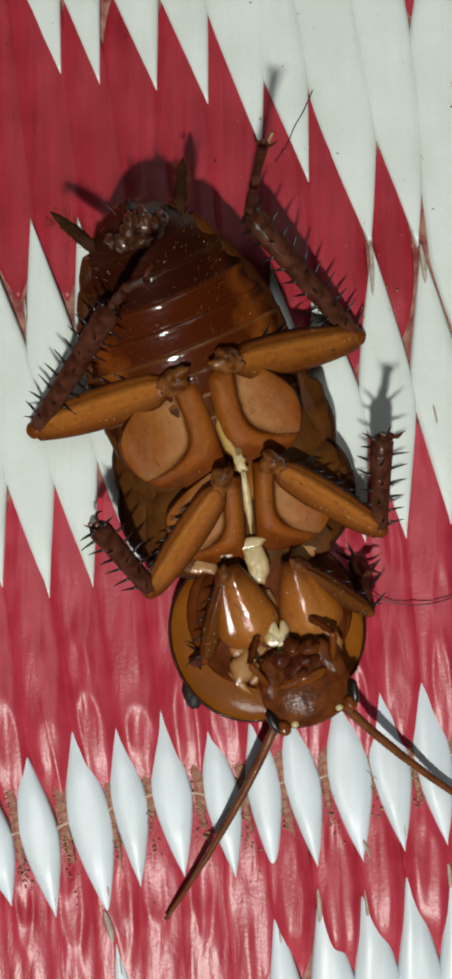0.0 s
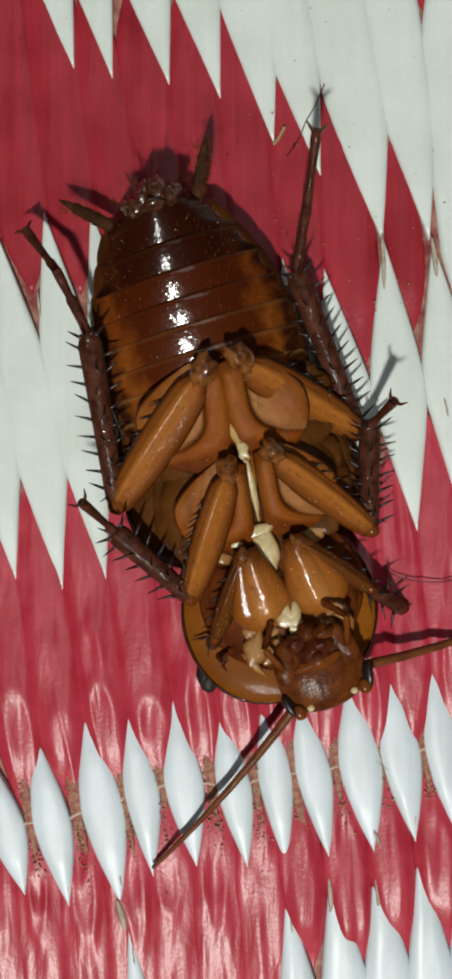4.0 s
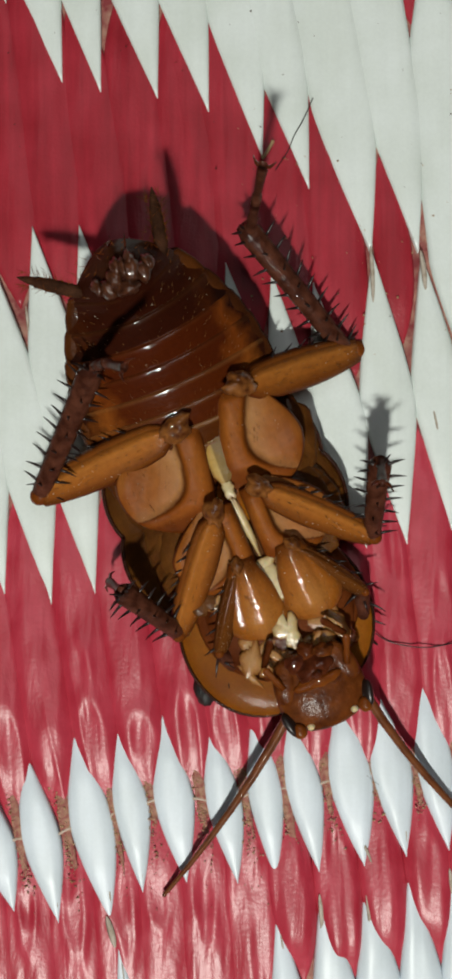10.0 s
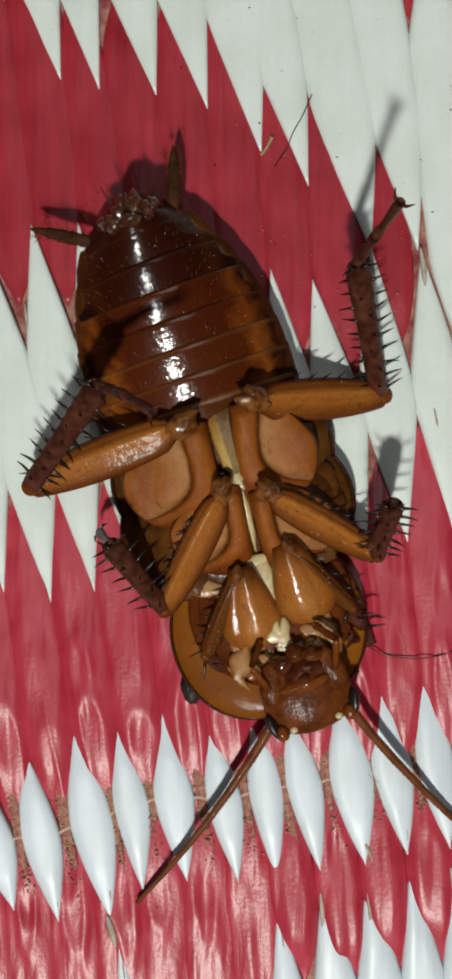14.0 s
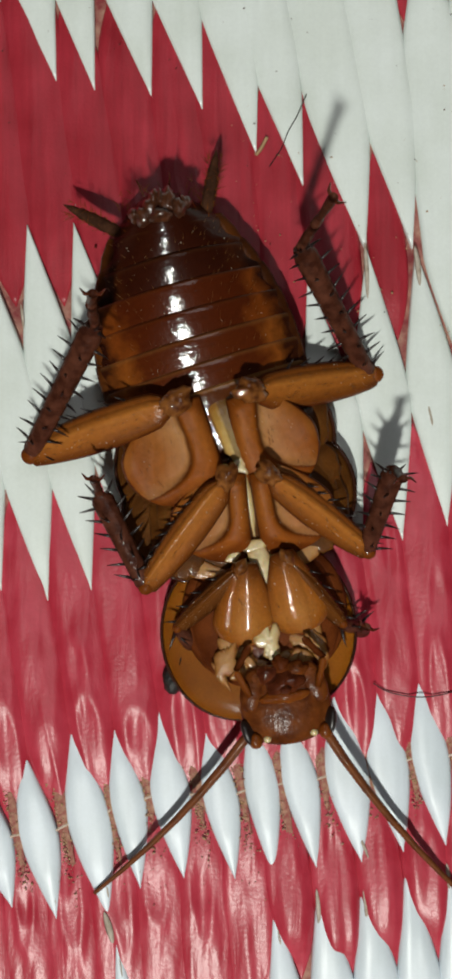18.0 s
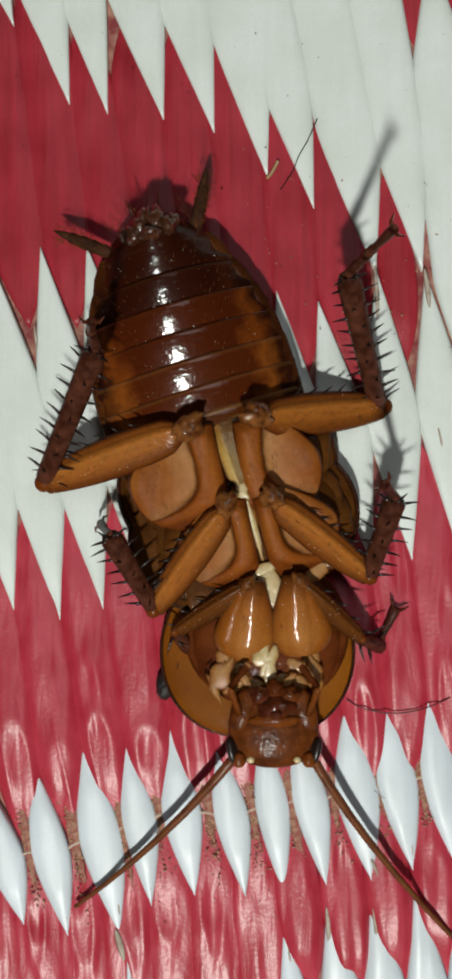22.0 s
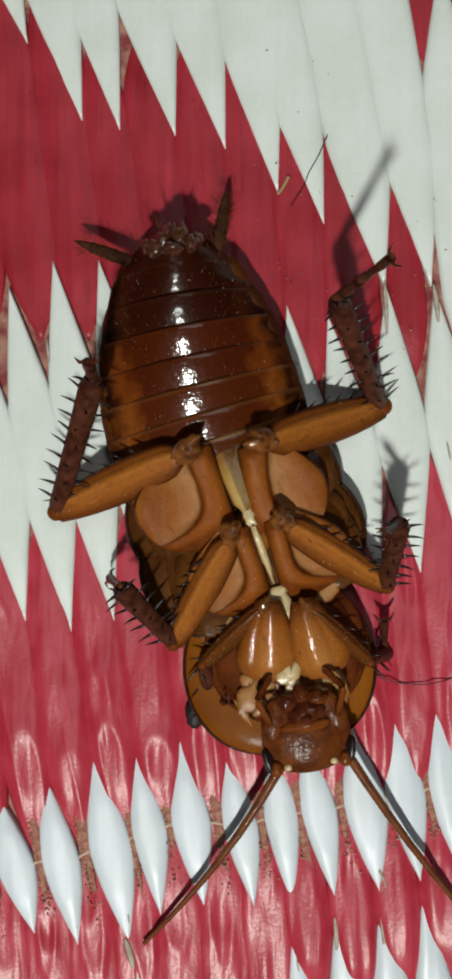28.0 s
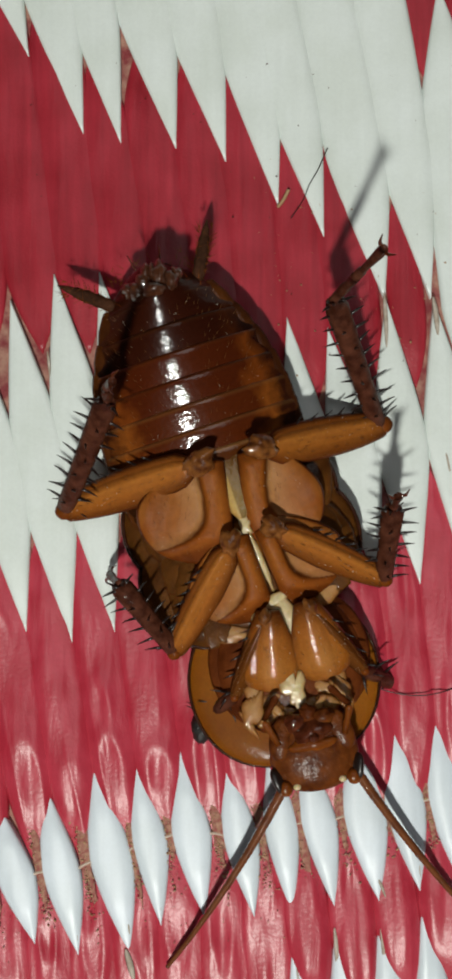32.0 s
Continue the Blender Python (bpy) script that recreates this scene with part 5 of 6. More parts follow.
MID_LEFT_KNEE = [
    (0, -116, -156, 72), (0.8, -119, -159, 71), (1, -73, -180, 101), (2, -67, -182, 81), (3, -76, -178, 87),
    (5.5, -65, -183, 79), (5.7, -53, -182, 68), (6, -34, -180, 62), (7, -62, -192, 62), (7.5, -45, -195, 71),
    (7.6, -43, -196, 75), (8, -44, -205, 62), (9, -52, -212, 62), (10, -75, -213, 62), (11, -86, -205, 62),
    (12, -81, -190, 62), (13, -87, -182, 72), (14.5, -101, -176, 81), (17, -119, -147, 82), (18, -118, -145, 97),
    (19.5, -120, -142, 106), (21, -122, -146, 86), (23, -128, -153, 62), (25, -123, -155, 62), (28, -111, -185, 62),
    (30, -108, -179, 62), (32, -110, -181, 62),
]
MID_LEFT_ANKLE = [
    (0, -193, -54, 168), (0.8, -198, -56, 165), (1, -175, -82, 176), (2, -177, -96, 160), (3, -195, -71, 94),
    (5.5, -175, -102, 163), (5.7, -178, -114, 142), (6, -182, -134, 99), (7, -178, -83, 78), (7.5, -176, -102, 77),
    (7.6, -175, -106, 80), (8, -178, -117, 68), (9, -141, -145, 177), (10, -159, -140, 177), (11, -165, -128, 177),
    (12, -162, -105, 172), (13, -167, -88, 174), (14.5, -178, -66, 168), (17, -196, -9, 107), (18, -189, -1, 104),
    (19.5, -184, 4, 112), (21, -184, -16, 155), (23, -192, -46, 161), (25, -193, -55, 166), (28, -189, -92, 167),
    (30, -192, -63, 134), (32, -194, -71, 142),
]
MID_LEFT_CLAW = [
    (0, -206, -45, 69), (0.8, -211, -47, 67), (1, -211, -68, 84), (2, -209, -86, 66), (3, -211, -45, 190),
    (5.5, -211, -87, 71), (5.7, -243, -109, 67), (6, -204, -120, 191), (7, -238, -49, 150), (7.5, -202, -75, 169),
    (7.6, -196, -80, 175), (8, -192, -108, 167), (9, -163, -137, 80), (10, -184, -132, 81), (11, -192, -119, 81),
    (12, -187, -95, 76), (13, -192, -75, 79), (14.5, -200, -49, 72), (17, -193, 14, 205), (18, -188, 21, 201),
    (19.5, -185, 23, 210), (21, -205, 2, 59), (23, -215, -29, 66), (25, -217, -41, 69), (28, -214, -82, 71),
    (30, -216, -53, 37), (32, -217, -60, 45),
]
MID_RIGHT_KNEE = [
    (0, 237, -62, 62), (0.8, 233, -63, 62), (1, 215, -77, 62), (2, 211, -74, 62), (3, 203, -77, 62),
    (5.5, 211, -65, 62), (5.7, 205, -69, 62), (6, 203, -81, 81), (7, 228, -44, 62), (7.5, 235, -40, 62),
    (7.6, 233, -46, 62), (8, 231, -48, 62), (9, 234, -55, 62), (10, 225, -63, 62), (11, 229, -64, 62),
    (12, 234, -70, 62), (13, 232, -83, 62), (14.5, 230, -98, 62), (17, 219, -93, 62), (18, 224, -92, 62),
    (19.5, 221, -88, 62), (21, 217, -95, 62), (23, 207, -104, 68), (25, 210, -90, 62), (28, 225, -96, 62),
    (30, 218, -69, 64), (32, 222, -67, 62),
]
MID_RIGHT_ANKLE = [
    (0, 234, 81, 135), (0.8, 230, 78, 136), (1, 209, 82, 69), (2, 209, 86, 69), (3, 209, 83, 70),
    (5.5, 197, 94, 69), (5.7, 200, 55, 163), (6, 214, -22, 229), (7, 207, 66, 177), (7.5, 213, 68, 178),
    (7.6, 218, 94, 138), (8, 214, 98, 126), (9, 235, 74, 157), (10, 227, 53, 172), (11, 230, 39, 184),
    (12, 241, 12, 199), (13, 242, -20, 209), (14.5, 245, -10, 195), (17, 255, 26, 163), (18, 258, 32, 157),
    (19.5, 258, 37, 155), (21, 251, 29, 158), (23, 238, 17, 169), (25, 233, 22, 174), (28, 234, 7, 184),
    (30, 227, 44, 176), (32, 226, 47, 174),
]
MID_RIGHT_CLAW = [
    (0, 234, 76, 232), (0.8, 230, 73, 233), (1, 255, 127, 146), (2, 230, 122, 160), (3, 236, 124, 157),
    (5.5, 233, 121, 159), (5.7, 251, 51, 76), (6, 252, -60, 145), (7, 244, 40, 87), (7.5, 257, 43, 92),
    (7.6, 245, 67, 222), (8, 252, 73, 205), (9, 233, 12, 235), (10, 222, 29, 233), (11, 224, 52, 246),
    (12, 227, -23, 107), (13, 192, -105, 192), (14.5, 225, -71, 118), (17, 256, 10, 224), (18, 259, 22, 219),
    (19.5, 254, 36, 218), (21, 239, 36, 222), (23, 216, 36, 232), (25, 212, 28, 239), (28, 213, -6, 247),
    (30, 222, 60, 238), (32, 224, 57, 236),
]
FRONT_LEFT_HIP = [
    (0, 2, -124, 128), (0.8, -3, -126, 128), (1, 15, -133, 128), (2, 5, -103, 128), (3, 11, -108, 128),
    (5.5, 11, -113, 128), (5.7, 10, -122, 128), (6, 9, -136, 128), (7, 16, -130, 128), (7.5, 23, -118, 128),
    (7.6, 24, -115, 128), (8, 38, -110, 128), (9, 36, -92, 128), (10, 19, -103, 128), (11, 14, -108, 128),
    (12, 22, -107, 128), (13, 19, -112, 128), (14.5, 21, -121, 128), (17, 31, -116, 128), (18, 34, -114, 128),
    (19.5, 35, -110, 128), (21, 32, -109, 128), (23, 25, -109, 128), (25, 27, -105, 128), (28, 38, -121, 128),
    (30, 30, -117, 128), (32, 37, -120, 128),
]
FRONT_LEFT_KNEE = [
    (0, -32, -260, 75), (0.8, -37, -263, 75), (1, -68, -245, 75), (2, -33, -238, 75), (3, -42, -238, 75),
    (5.5, -5, -253, 75), (5.7, 6, -263, 75), (6, 21, -276, 75), (7, 36, -276, 99), (7.5, 31, -261, 86),
    (7.6, 30, -258, 84), (8, 20, -249, 75), (9, 1, -228, 75), (10, -12, -242, 79), (11, -14, -252, 100),
    (12, -12, -244, 78), (13, -21, -246, 75), (14.5, -38, -248, 75), (17, -62, -221, 75), (18, -69, -209, 75),
    (19.5, -78, -194, 75), (21, -84, -189, 75), (23, -95, -182, 75), (25, -86, -188, 75), (28, -64, -218, 75),
    (30, -30, -244, 75), (32, -14, -250, 75),
]
FRONT_LEFT_ANKLE = [
    (0, -66, -275, 12), (0.8, -69, -277, 12), (1, -63, -168, 12), (2, -66, -262, 12), (3, -78, -255, 12),
    (5.5, 30, -322, 12), (5.7, 34, -335, 12), (6, 40, -352, 12), (7, 53, -322, 12), (7.5, 63, -321, 12),
    (7.6, 64, -319, 12), (8, 70, -308, 12), (9, 27, -301, 12), (10, 39, -296, 12), (11, 33, -257, 12),
    (12, 55, -278, 12), (13, 40, -294, 12), (14.5, 16, -303, 12), (17, -23, -288, 12), (18, -31, -277, 12),
    (19.5, -42, -263, 12), (21, -47, -257, 12), (23, -57, -249, 12), (25, -54, -259, 12), (28, -50, -295, 12),
    (30, -70, -310, 12), (32, -72, -302, 12),
]
FRONT_LEFT_CLAW = [
    (0, -39, -236, 20), (0.8, -44, -240, 20), (1, -43, -235, 20), (2, -44, -266, 29), (3, -56, -266, 20),
    (5.5, 22, -299, 78), (5.7, 27, -309, 77), (6, 34, -324, 76), (7, 63, -322, 82), (7.5, 77, -294, 75),
    (7.6, 79, -289, 73), (8, 84, -278, 74), (9, 57, -262, 62), (10, 56, -253, 64), (11, 68, -237, 69),
    (12, 73, -246, 71), (13, 67, -260, 67), (14.5, 69, -262, 32), (17, 39, -258, 20), (18, 26, -247, 39),
    (19.5, -25, -250, 79), (21, -32, -249, 80), (23, -43, -249, 81), (25, -39, -250, 80), (28, -26, -275, 74),
    (30, -24, -277, 53), (32, -11, -282, 41),
]
FRONT_RIGHT_HIP = [
    (0, 101, -114, 128), (0.8, 97, -117, 128), (1, 96, -114, 128), (2, 90, -84, 128), (3, 87, -84, 128),
    (5.5, 77, -104, 128), (5.7, 69, -105, 128), (6, 56, -108, 128), (7, 106, -130, 128), (7.5, 124, -72, 128),
    (7.6, 124, -91, 128), (8, 133, -51, 128), (9, 107, -65, 128), (10, 91, -74, 128), (11, 85, -75, 128),
    (12, 93, -70, 128), (13, 90, -70, 128), (14.5, 87, -87, 128), (17, 88, -96, 128), (18, 91, -98, 128),
    (19.5, 93, -99, 128), (21, 94, -100, 128), (23, 92, -103, 128), (25, 89, -101, 128), (28, 91, -121, 128),
    (30, 88, -93, 128), (32, 95, -105, 128),
]
FRONT_RIGHT_KNEE = [
    (0, 220, -188, 75), (0.8, 216, -191, 75), (1, 215, -188, 75), (2, 215, -147, 75), (3, 201, -165, 75),
    (5.5, 206, -159, 75), (5.7, 203, -145, 75), (6, 204, -126, 146), (7, 239, -194, 154), (7.5, 262, -125, 151),
    (7.6, 247, -174, 152), (8, 241, -152, 149), (9, 227, -139, 75), (10, 210, -147, 75), (11, 205, -148, 75),
    (12, 208, -150, 75), (13, 200, -157, 75), (14.5, 187, -185, 75), (17, 173, -207, 75), (18, 184, -203, 75),
    (19.5, 195, -196, 75), (21, 197, -196, 75), (23, 197, -196, 75), (25, 194, -194, 75), (28, 196, -213, 75),
    (30, 181, -198, 75), (32, 189, -210, 75),
]
FRONT_RIGHT_ANKLE = [
    (0, 208, -112, 12), (0.8, 204, -114, 12), (1, 242, -115, 12), (2, 208, -224, 12), (3, 276, -187, 12),
    (5.5, 243, -227, 12), (5.7, 246, -210, 12), (6, 242, -188, 77), (7, 302, -238, 90), (7.5, 309, -148, 66),
    (7.6, 294, -201, 68), (8, 274, -174, 57), (9, 216, -216, 12), (10, 213, -225, 12), (11, 224, -224, 12),
    (12, 233, -224, 12), (13, 231, -228, 12), (14.5, 216, -234, 12), (17, 208, -225, 12), (18, 218, -221, 12),
    (19.5, 226, -218, 12), (21, 230, -215, 12), (23, 231, -214, 12), (25, 225, -215, 12), (28, 228, -209, 12),
    (30, 225, -226, 12), (32, 230, -234, 12),
]
FRONT_RIGHT_CLAW = [
    (0, 219, -131, 78), (0.8, 216, -134, 78), (1, 255, -110, 80), (2, 220, -174, 59), (3, 232, -157, 58),
    (5.5, 224, -212, 78), (5.7, 233, -218, 80), (6, 254, -232, 24), (7, 331, -255, 28), (7.5, 299, -167, 133),
    (7.6, 294, -200, 138), (8, 276, -167, 127), (9, 205, -211, 81), (10, 193, -220, 79), (11, 193, -222, 75),
    (12, 196, -219, 71), (13, 189, -222, 67), (14.5, 196, -228, 69), (17, 216, -218, 66), (18, 222, -213, 64),
    (19.5, 230, -198, 52), (21, 242, -181, 20), (23, 250, -180, 20), (25, 244, -164, 20), (28, 225, -168, 39),
    (30, 215, -179, 35), (32, 208, -197, 20),
]
HEAD = [
    (0, 120, -298, 95), (0.8, 116, -301, 95), (1, 98, -325, 95), (2, 113, -267, 95), (3, 117, -292, 95),
    (5.5, 146, -263, 95), (5.7, 153, -241, 95), (6, 168, -234, 95), (7, 156, -262, 95), (7.5, 165, -281, 95),
    (7.6, 155, -281, 95), (8, 160, -290, 95), (9, 146, -277, 95), (10, 141, -293, 95), (11, 148, -301, 95),
    (12, 146, -292, 95), (13, 133, -288, 95), (14.5, 113, -310, 95), (17, 84, -328, 95), (18, 95, -324, 95),
    (19.5, 97, -321, 95), (21, 78, -326, 95), (23, 49, -334, 95), (25, 65, -320, 95), (28, 96, -321, 95),
    (30, 109, -325, 95), (32, 108, -333, 95),
]
ABDOMEN_END = [
    (0, -137, 393, 165), (0.8, -139, 392, 160), (1, -158, 429, 90), (2, -155, 456, 75), (3, -151, 436, 82),
    (5.5, -72, 421, 70), (5.7, -57, 468, 50), (6, -24, 490, 50), (7, -81, 470, 50), (7.5, -85, 465, 50),
    (7.6, -102, 465, 60), (8, -158, 418, 110), (9, -160, 356, 190), (10, -160, 340, 195), (11, -145, 344, 190),
    (12, -134, 389, 150), (13, -140, 420, 108), (14.5, -148, 424, 92), (17, -125, 430, 90), (18, -91, 429, 85),
    (19.5, -108, 438, 82), (21, -116, 437, 78), (23, -134, 438, 72), (25, -126, 436, 70), (28, -109, 438, 75),
    (30, -125, 420, 85), (32, -141, 396, 90),
]
LEFT_CERCUS = [
    (0, -299, 448, 119), (0.8, -299, 446, 119), (1, -307, 445, 90), (2, -304, 451, 76), (3, -318, 441, 83),
    (5.5, -231, 482, 60), (5.7, -179, 490, 60), (6, -146, 494, 60), (7, -181, 478, 60), (7.5, -180, 490, 60),
    (7.6, -195, 475, 60), (8, -293, 429, 105), (9, -321, 343, 175), (10, -321, 326, 180), (11, -306, 337, 176),
    (12, -293, 376, 141), (13, -289, 400, 105), (14.5, -299, 410, 92), (17, -284, 440, 90), (18, -247, 449, 86),
    (19.5, -253, 444, 83), (21, -258, 442, 79), (23, -277, 438, 74), (25, -266, 440, 60), (28, -243, 443, 76),
    (30, -281, 452, 86), (32, -292, 398, 90),
]
RIGHT_CERCUS = [
    (0, -65, 525, 119), (0.8, -68, 523, 119), (1, -88, 525, 150), (2, -94, 509, 136), (3, -78, 528, 143),
    (5.5, 20, 516, 60), (5.7, 58, 493, 60), (6, 92, 494, 60), (7, 19, 451, 60), (7.5, 19, 483, 60),
    (7.6, -19, 495, 60), (8, -86, 504, 105), (9, -110, 475, 175), (10, -114, 468, 180), (11, -102, 485, 176),
    (12, -83, 517, 141), (13, -80, 533, 105), (14.5, -81, 533, 92), (17, -44, 530, 90), (18, -7, 522, 86),
    (19.5, -21, 522, 83), (21, -31, 521, 79), (23, -53, 521, 74), (25, -46, 519, 60), (28, -29, 515, 76),
    (30, -49, 514, 86), (32, -58, 503, 90),
]
LEFT_ANTENNA_ROOT = [
    (0, 74, -368, 80), (0.8, 70, -371, 80), (1, 31, -339, 80), (2, 63, -325, 80), (3, 87, -346, 80),
    (5.5, 99, -323, 80), (5.7, 98, -301, 80), (6, 126, -282, 80), (7, 56, -249, 80), (7.5, 116, -335, 80),
    (7.6, 98, -336, 80), (8, 111, -348, 80), (9, 107, -328, 80), (10, 95, -339, 80), (11, 96, -342, 80),
    (12, 94, -342, 80), (13, 81, -347, 80), (14.5, 58, -367, 80), (17, 25, -380, 80), (18, 36, -379, 80),
    (19.5, 40, -378, 80), (21, 18, -381, 80), (23, -14, -385, 80), (25, 9, -379, 80), (28, 50, -392, 80),
    (30, 58, -394, 80), (32, 62, -396, 80),
]
LEFT_ANTENNA_MID = [
    (0, 22, -498, 58), (0.8, 18, -502, 58), (1, -125, -293, 58), (2, -4, -414, 58), (3, 2, -498, 58),
    (5.5, -17, -399, 58), (5.7, -37, -343, 58), (6, 30, -338, 58), (7, -61, -203, 58), (7.5, -38, -394, 58),
    (7.6, -9, -394, 58), (8, -9, -433, 58), (9, 22, -474, 58), (10, 19, -486, 58), (11, 28, -491, 58),
    (12, 26, -485, 58), (13, 13, -484, 58), (14.5, -20, -499, 58), (17, -69, -503, 58), (18, -56, -506, 58),
    (19.5, -54, -508, 58), (21, -80, -509, 58), (23, -118, -512, 58), (25, -82, -508, 58), (28, -21, -525, 58),
    (30, -14, -525, 58), (32, -7, -538, 58),
]
LEFT_ANTENNA_TIP = [
    (0, -91, -669, 22), (0.8, -98, -684, 22), (1, -296, -263, 22), (2, -106, -530, 22), (3, -129, -646, 22),
    (5.5, -146, -481, 22), (5.7, -174, -393, 22), (6, -113, -413, 22), (7, -176, -158, 22), (7.5, -203, -457, 22),
    (7.6, -149, -465, 22), (8, -159, -540, 22), (9, -100, -607, 22), (10, -94, -623, 22), (11, -75, -632, 22),
    (12, -84, -628, 22), (13, -103, -630, 22), (14.5, -148, -630, 22), (17, -217, -610, 22), (18, -193, -621, 22),
    (19.5, -183, -628, 22), (21, -217, -624, 22), (23, -266, -620, 22), (25, -221, -625, 22), (28, -148, -655, 22),
    (30, -126, -665, 22), (32, -110, -673, 22),
]
RIGHT_ANTENNA_ROOT = [
    (0, 183, -336, 80), (0.8, 179, -339, 80), (1, 157, -363, 80), (2, 194, -242, 80), (3, 194, -294, 80),
    (5.5, 224, -241, 80), (5.7, 233, -221, 80), (6, 247, -192, 80), (7, 245, -273, 80), (7.5, 229, -294, 80),
    (7.6, 225, -298, 80), (8, 225, -302, 80), (9, 222, -284, 80), (10, 208, -298, 80), (11, 207, -304, 80),
    (12, 207, -300, 80), (13, 197, -303, 80), (14.5, 175, -336, 80), (17, 144, -371, 80), (18, 153, -364, 80),
    (19.5, 154, -359, 80), (21, 133, -366, 80), (23, 103, -376, 80), (25, 123, -359, 80), (28, 161, -357, 80),
    (30, 167, -354, 80), (32, 171, -360, 80),
]
RIGHT_ANTENNA_MID = [
    (0, 261, -411, 58), (0.8, 257, -414, 58), (1, 266, -397, 58), (2, 274, -215, 58), (3, 276, -302, 58),
    (5.5, 295, -175, 58), (5.7, 296, -163, 58), (6, 298, -145, 58), (7, 292, -286, 58), (7.5, 288, -331, 58),
    (7.6, 286, -340, 58), (8, 271, -359, 58), (9, 264, -376, 58), (10, 262, -389, 58), (11, 272, -394, 58),
    (12, 274, -389, 58), (13, 266, -388, 58), (14.5, 249, -438, 58), (17, 224, -500, 58), (18, 233, -496, 58),
    (19.5, 232, -493, 58), (21, 210, -501, 58), (23, 177, -513, 58), (25, 198, -490, 58), (28, 237, -480, 58),
    (30, 245, -470, 58), (32, 242, -468, 58),
]
RIGHT_ANTENNA_TIP = [
    (0, 394, -487, 22), (0.8, 391, -491, 22), (1, 430, -433, 22), (2, 423, -147, 22), (3, 440, -307, 22),
    (5.5, 399, -29, 22), (5.7, 395, -37, 22), (6, 388, -48, 22), (7, 417, -305, 22), (7.5, 404, -414, 22),
    (7.6, 401, -435, 22), (8, 391, -470, 22), (9, 398, -517, 22), (10, 393, -503, 22), (11, 400, -480, 22),
    (12, 405, -485, 22), (13, 399, -494, 22), (14.5, 388, -556, 22), (17, 375, -638, 22), (18, 389, -639, 22),
    (19.5, 395, -645, 22), (21, 377, -666, 22), (23, 349, -696, 22), (25, 355, -662, 22), (28, 371, -634, 22),
    (30, 374, -624, 22), (32, 362, -592, 22),
]


def glide(rows):
    """Smooth positions on the shared time grid, without overshoot between rows."""
    ts = np.array([r[0] for r in rows], float)
    out = []
    for axis in (1, 2, 3):
        v = np.array([r[axis] for r in rows], float)
        h, d = np.diff(ts), np.diff(v) / np.diff(ts)
        m = np.zeros(len(v))
        for i in range(1, len(v) - 1):
            if d[i - 1] * d[i] > 0:
                m[i] = 2 * d[i - 1] * d[i] / (d[i - 1] + d[i])
        k = np.clip(np.searchsorted(ts, GRID, "right") - 1, 0, len(h) - 1)
        s = (GRID - ts[k]) / h[k]
        out.append((2 * s**3 - 3 * s**2 + 1) * v[k] + (s**3 - 2 * s**2 + s) * h[k] * m[k] + (3 * s**2 - 2 * s**3) * v[k + 1] + (s**3 - s**2) * h[k] * m[k + 1])
    return np.stack(out, 1)


GRID = np.array(sorted(set([i * 0.25 for i in range(129)]) | {0.8, 0.9, 7.6, 5.6, 5.7}))


def along(a, b):
    """Pose at a, with +y towards b and +z as near to up as can be."""
    y = Vector(b) - Vector(a)
    y.normalize()
    z = Vector((0, 0, 1)) - y * y.z
    if z.length < 0.15:
        z = Vector((0, -1, 0)) - y * (-y.y)
    z.normalize()
    x = y.cross(z)
    return Matrix.Translation(Vector(a) * U) @ Matrix((x, y, z)).transposed().to_4x4()


def flat(p, tail_way, z, ahead=0.0, pitch=0.0, roll=0.0, side=0.0):
    """Pose of a body plate: +y along tail_way in the plan, moved ahead units along it and side units across it."""
    d = Vector((tail_way[0], tail_way[1], 0)).normalized()
    yaw = math.degrees(math.atan2(-d.x, d.y))
    o = Vector((p[0], p[1], 0)) + d * ahead + Vector((d.y, -d.x, 0)) * side
    return pose(o.x * U, o.y * U, z * U, pitch, roll, yaw)


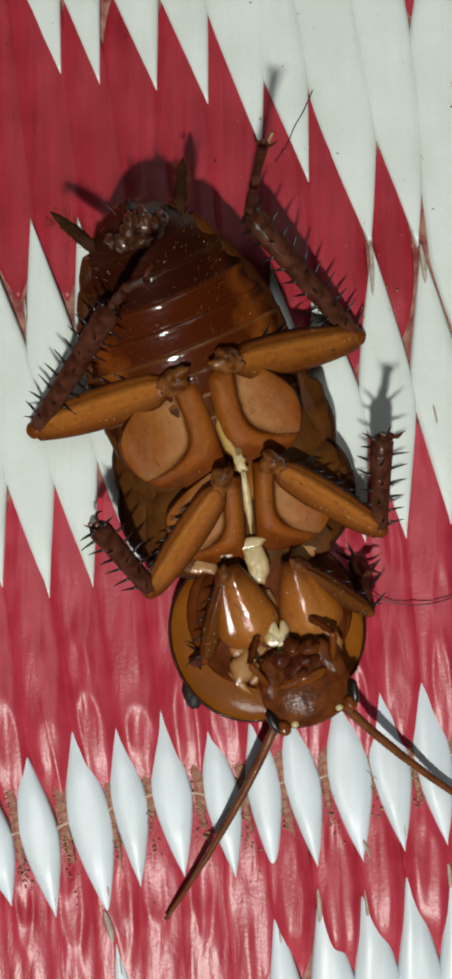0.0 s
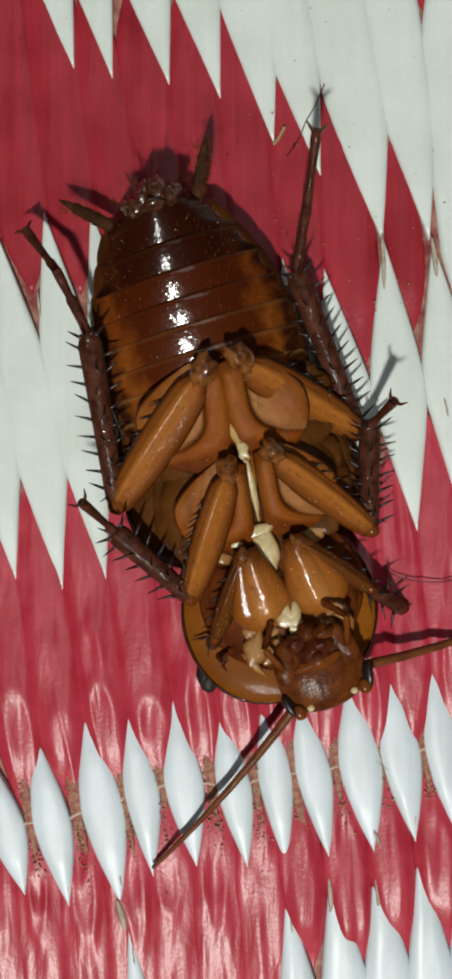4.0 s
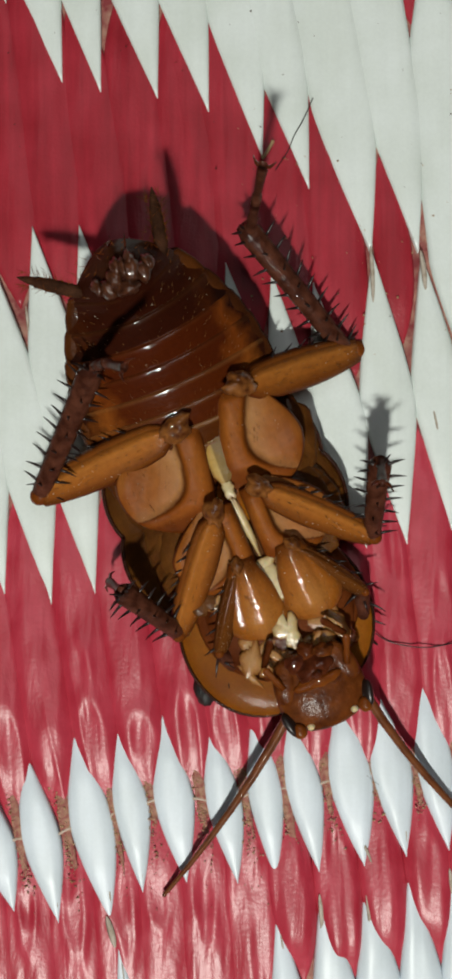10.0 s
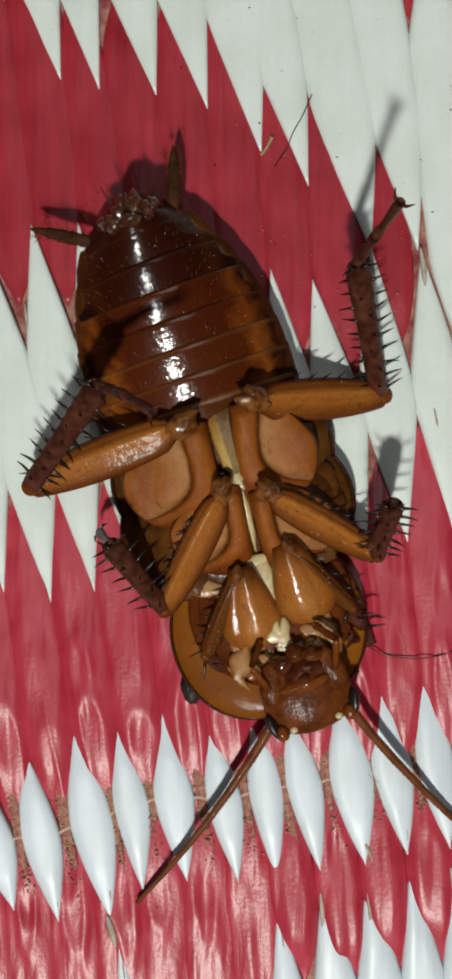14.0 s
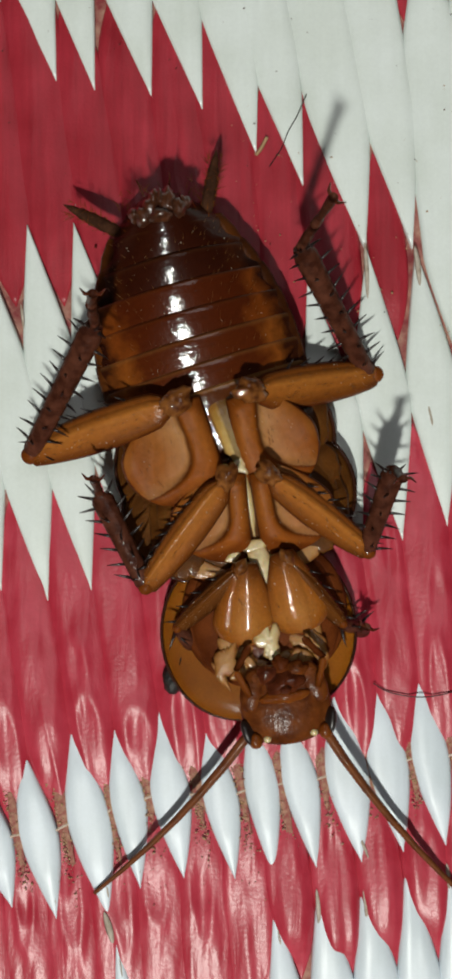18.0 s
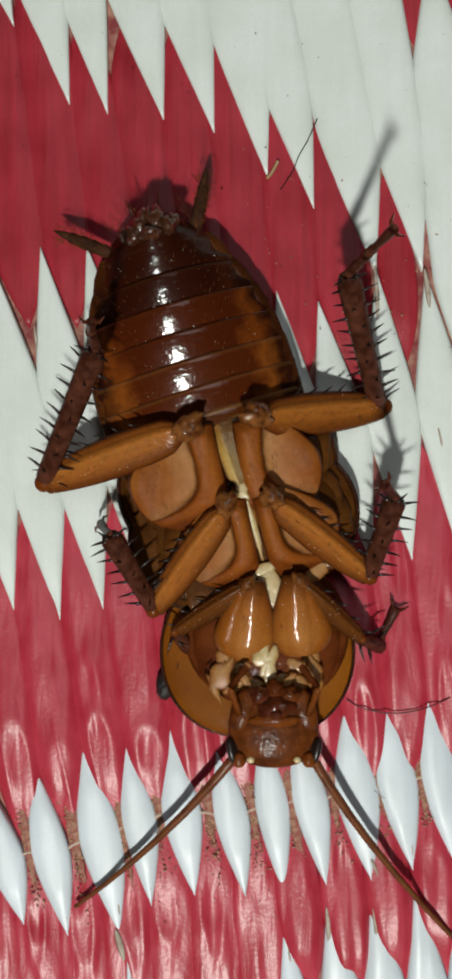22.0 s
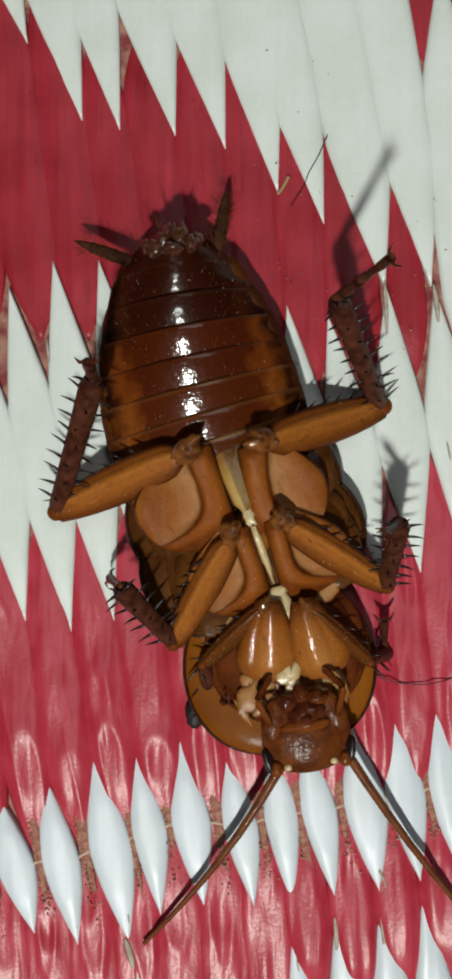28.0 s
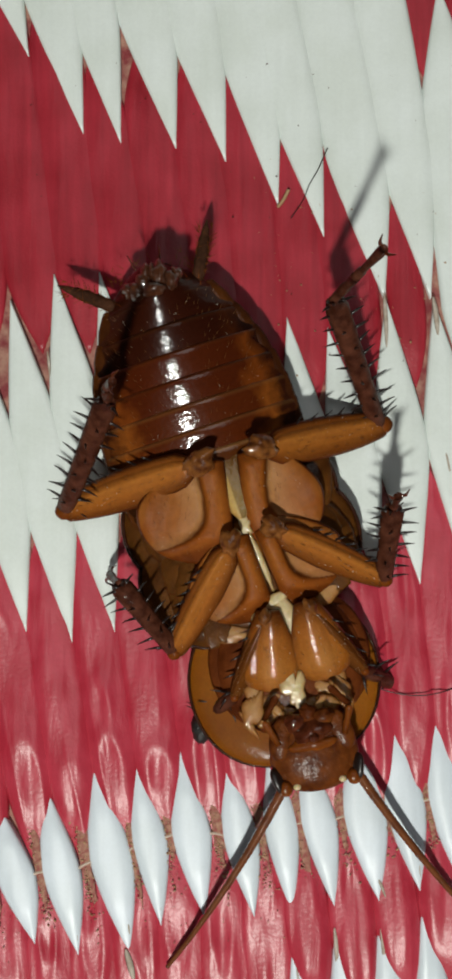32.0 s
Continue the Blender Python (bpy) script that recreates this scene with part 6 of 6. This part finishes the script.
def motions():
    J = {}
    for pair in ("hind", "mid", "front"):
        for side in ("left", "right"):
            for joint, rows in JOINT_ROWS[pair, side]:
                J[pair, side, joint] = glide(rows)
    H, E = glide(HEAD), glide(ABDOMEN_END)
    CL, CR = glide(LEFT_CERCUS), glide(RIGHT_CERCUS)
    A = {"left": (glide(LEFT_ANTENNA_ROOT), glide(LEFT_ANTENNA_MID), glide(LEFT_ANTENNA_TIP)), "right": (glide(RIGHT_ANTENNA_ROOT), glide(RIGHT_ANTENNA_MID), glide(RIGHT_ANTENNA_TIP))}
    path = {}

    def put(ob, t, m):
        path.setdefault(ob, []).append((float(t), m))

    for i, t in enumerate(GRID):
        mid = (J["mid", "left", "hip"][i] + J["mid", "right", "hip"][i]) / 2
        hind = (J["hind", "left", "hip"][i] + J["hind", "right", "hip"][i]) / 2
        front = (J["front", "left", "hip"][i] + J["front", "right", "hip"][i]) / 2
        hd, end = H[i], E[i]
        meta_way, meso_way, pro_way = hind - mid, mid - front, front - hd
        meta_way = meta_way / np.linalg.norm(meta_way[:2]) + 0.5 * meso_way / np.linalg.norm(meso_way[:2])
        pull = 0.5 * (float(np.linalg.norm(pro_way[:2])) - 215)
        base = flat(mid, meso_way, 0)
        inv = base.inverted()
        put(roach, t, base)
        # thorax
        put(mesonotum, t, inv @ flat(mid, meso_way, 50, -40, side=-20))
        put(mesosternum, t, inv @ flat(mid, meso_way, 70, -50, side=-8))
        put(metanotum, t, inv @ flat(mid, meta_way, 50, 45, side=-20))
        put(metasternum, t, inv @ flat(mid, meta_way, 70, 40, side=-8))
        put(pronotum, t, inv @ flat(front, pro_way, 46, -110 - pull, side=-24))
        put(prosternum, t, inv @ flat(front, pro_way, 62, -85 - pull * 0.7, side=-10))
        put(head, t, inv @ flat(hd, pro_way, 95))
        # legs
        anchors = {"hind": (flat(mid, meta_way, 100, -22, side=-10), 90), "mid": (flat(mid, meso_way, 90, -120, side=-6), 56), "front": (flat(front, pro_way, 87, -124), 48)}
        for (pair, side), bits in legs.items():
            g = lambda joint: J[pair, side, joint][i]
            m, off = anchors[pair]
            root = (m @ Vector(((-off if side == "left" else off * LEAN[pair]) * U, 0, 0))) / U
            end_of = Vector(g("hip")) - Vector((0, 0, 12 if pair == "front" else 20))
            put(bits["coxa"], t, inv @ along(end_of - (end_of - root).normalized() * COXA_LENGTH[pair], end_of))
            put(bits["femur"], t, inv @ along(g("hip") - np.array((0, 0, 14 if pair == "front" else 0)), g("knee")))
            put(bits["tibia"], t, inv @ along(g("knee"), g("ankle")))
            if "tarsus" in bits:
                put(bits["tarsus"], t, inv @ along(g("ankle"), g("toe")))
                put(bits["claw"], t, inv @ along(g("toe"), g("claw")))
            else:
                put(bits["claw"], t, inv @ along(g("ankle"), g("claw")))
        # abdomen: a bow from the thorax to the tail
        d = np.array([meta_way[0], meta_way[1]]) / np.linalg.norm(meta_way[:2])
        p0 = mid[:2] + d * 55
        p2 = end[:2]
        gap = np.linalg.norm(p2 - p0)
        p1 = p0 + d * gap * 0.45
        # the curled belly sags to the side away from the bend
        sag = 24 * max(-1.0, min(0.0, (p2[0] + 60) / 60))
        p0, p1 = p0 + np.array((d[1], -d[0])) * sag, p1 + np.array((d[1], -d[0])) * sag
        lift = end[2] - 70
        for k, seg in enumerate(abdomen + [tail]):
            s = (k + 0.5) / 8.6 if k < 8 else 0.97
            q = (1 - s) ** 2 * p0 + 2 * s * (1 - s) * p1 + s * s * p2
            way = (1 - s) * (p1 - p0) + s * (p2 - p1)
            z = 62 + lift * (0.4 * s + 0.6 * s * s)
            pitch = math.degrees(math.atan2(lift * (0.4 + 1.2 * s), gap))
            put(seg, t, inv @ flat(q, way, z, 0, pitch))
            if k < 8:
                put(tergites[k], t, inv @ flat(q, way, z - 4, 0, pitch))
        way = p2 - p1
        way = way / np.linalg.norm(way)
        across = np.array([way[1], -way[0]])
        for ob, sx, tips in ((cerci[0], -1, CL), (cerci[1], 1, CR)):
            q = p2 + across * sx * 66 - way * 14
            put(ob, t, inv @ along((q[0], q[1], 66 + lift), tips[i]))
        # antennae
        for side in ("left", "right"):
            r, m, e = (Vector(a[i]) for a in A[side])
            n = len(antennae[side])
            at = r
            for k, (ob, piece) in enumerate(antennae[side]):
                s = (k + 0.5) / n
                way = ((1 - s) * (m - r) + s * (e - m)).normalized()
                put(ob, t, inv @ along(at, at + way * piece))
                at = at + way * piece
    hair_path = [on_mat(x, y, 0) for x, y in HAIR_AT]
    walk(hair, [(t, pose(x * U, y * U, z * U)) for t, (x, y, z) in zip(HAIR_TIMES, hair_path)])
    for ob, rows in path.items():
        walk(ob, rows)


LEAN = {"hind": 0.66, "mid": 0.95, "front": 1.0}
COXA_LENGTH = {"hind": 160, "mid": 138, "front": 128}
HAIR_TIMES = (0, 1, 2, 3, 6, 9, 11, 13, 17, 19, 23, 28, 30, 32)
HAIR_AT = ((585, 945), (604, 938), (585, 885), (590, 905), (600, 930), (598, 975), (596, 1018), (580, 1012), (602, 1095), (592, 1085), (536, 1085), (566, 1020), (560, 1022), (566, 1020))
JOINT_ROWS = {
    ("hind", "left"): [("hip", HIND_LEFT_HIP), ("knee", HIND_LEFT_KNEE), ("ankle", HIND_LEFT_ANKLE), ("toe", HIND_LEFT_TOE), ("claw", HIND_LEFT_CLAW)],
    ("hind", "right"): [("hip", HIND_RIGHT_HIP), ("knee", HIND_RIGHT_KNEE), ("ankle", HIND_RIGHT_ANKLE), ("toe", HIND_RIGHT_TOE), ("claw", HIND_RIGHT_CLAW)],
    ("mid", "left"): [("hip", MID_LEFT_HIP), ("knee", MID_LEFT_KNEE), ("ankle", MID_LEFT_ANKLE), ("claw", MID_LEFT_CLAW)],
    ("mid", "right"): [("hip", MID_RIGHT_HIP), ("knee", MID_RIGHT_KNEE), ("ankle", MID_RIGHT_ANKLE), ("claw", MID_RIGHT_CLAW)],
    ("front", "left"): [("hip", FRONT_LEFT_HIP), ("knee", FRONT_LEFT_KNEE), ("ankle", FRONT_LEFT_ANKLE), ("claw", FRONT_LEFT_CLAW)],
    ("front", "right"): [("hip", FRONT_RIGHT_HIP), ("knee", FRONT_RIGHT_KNEE), ("ankle", FRONT_RIGHT_ANKLE), ("claw", FRONT_RIGHT_CLAW)],
}
motions()
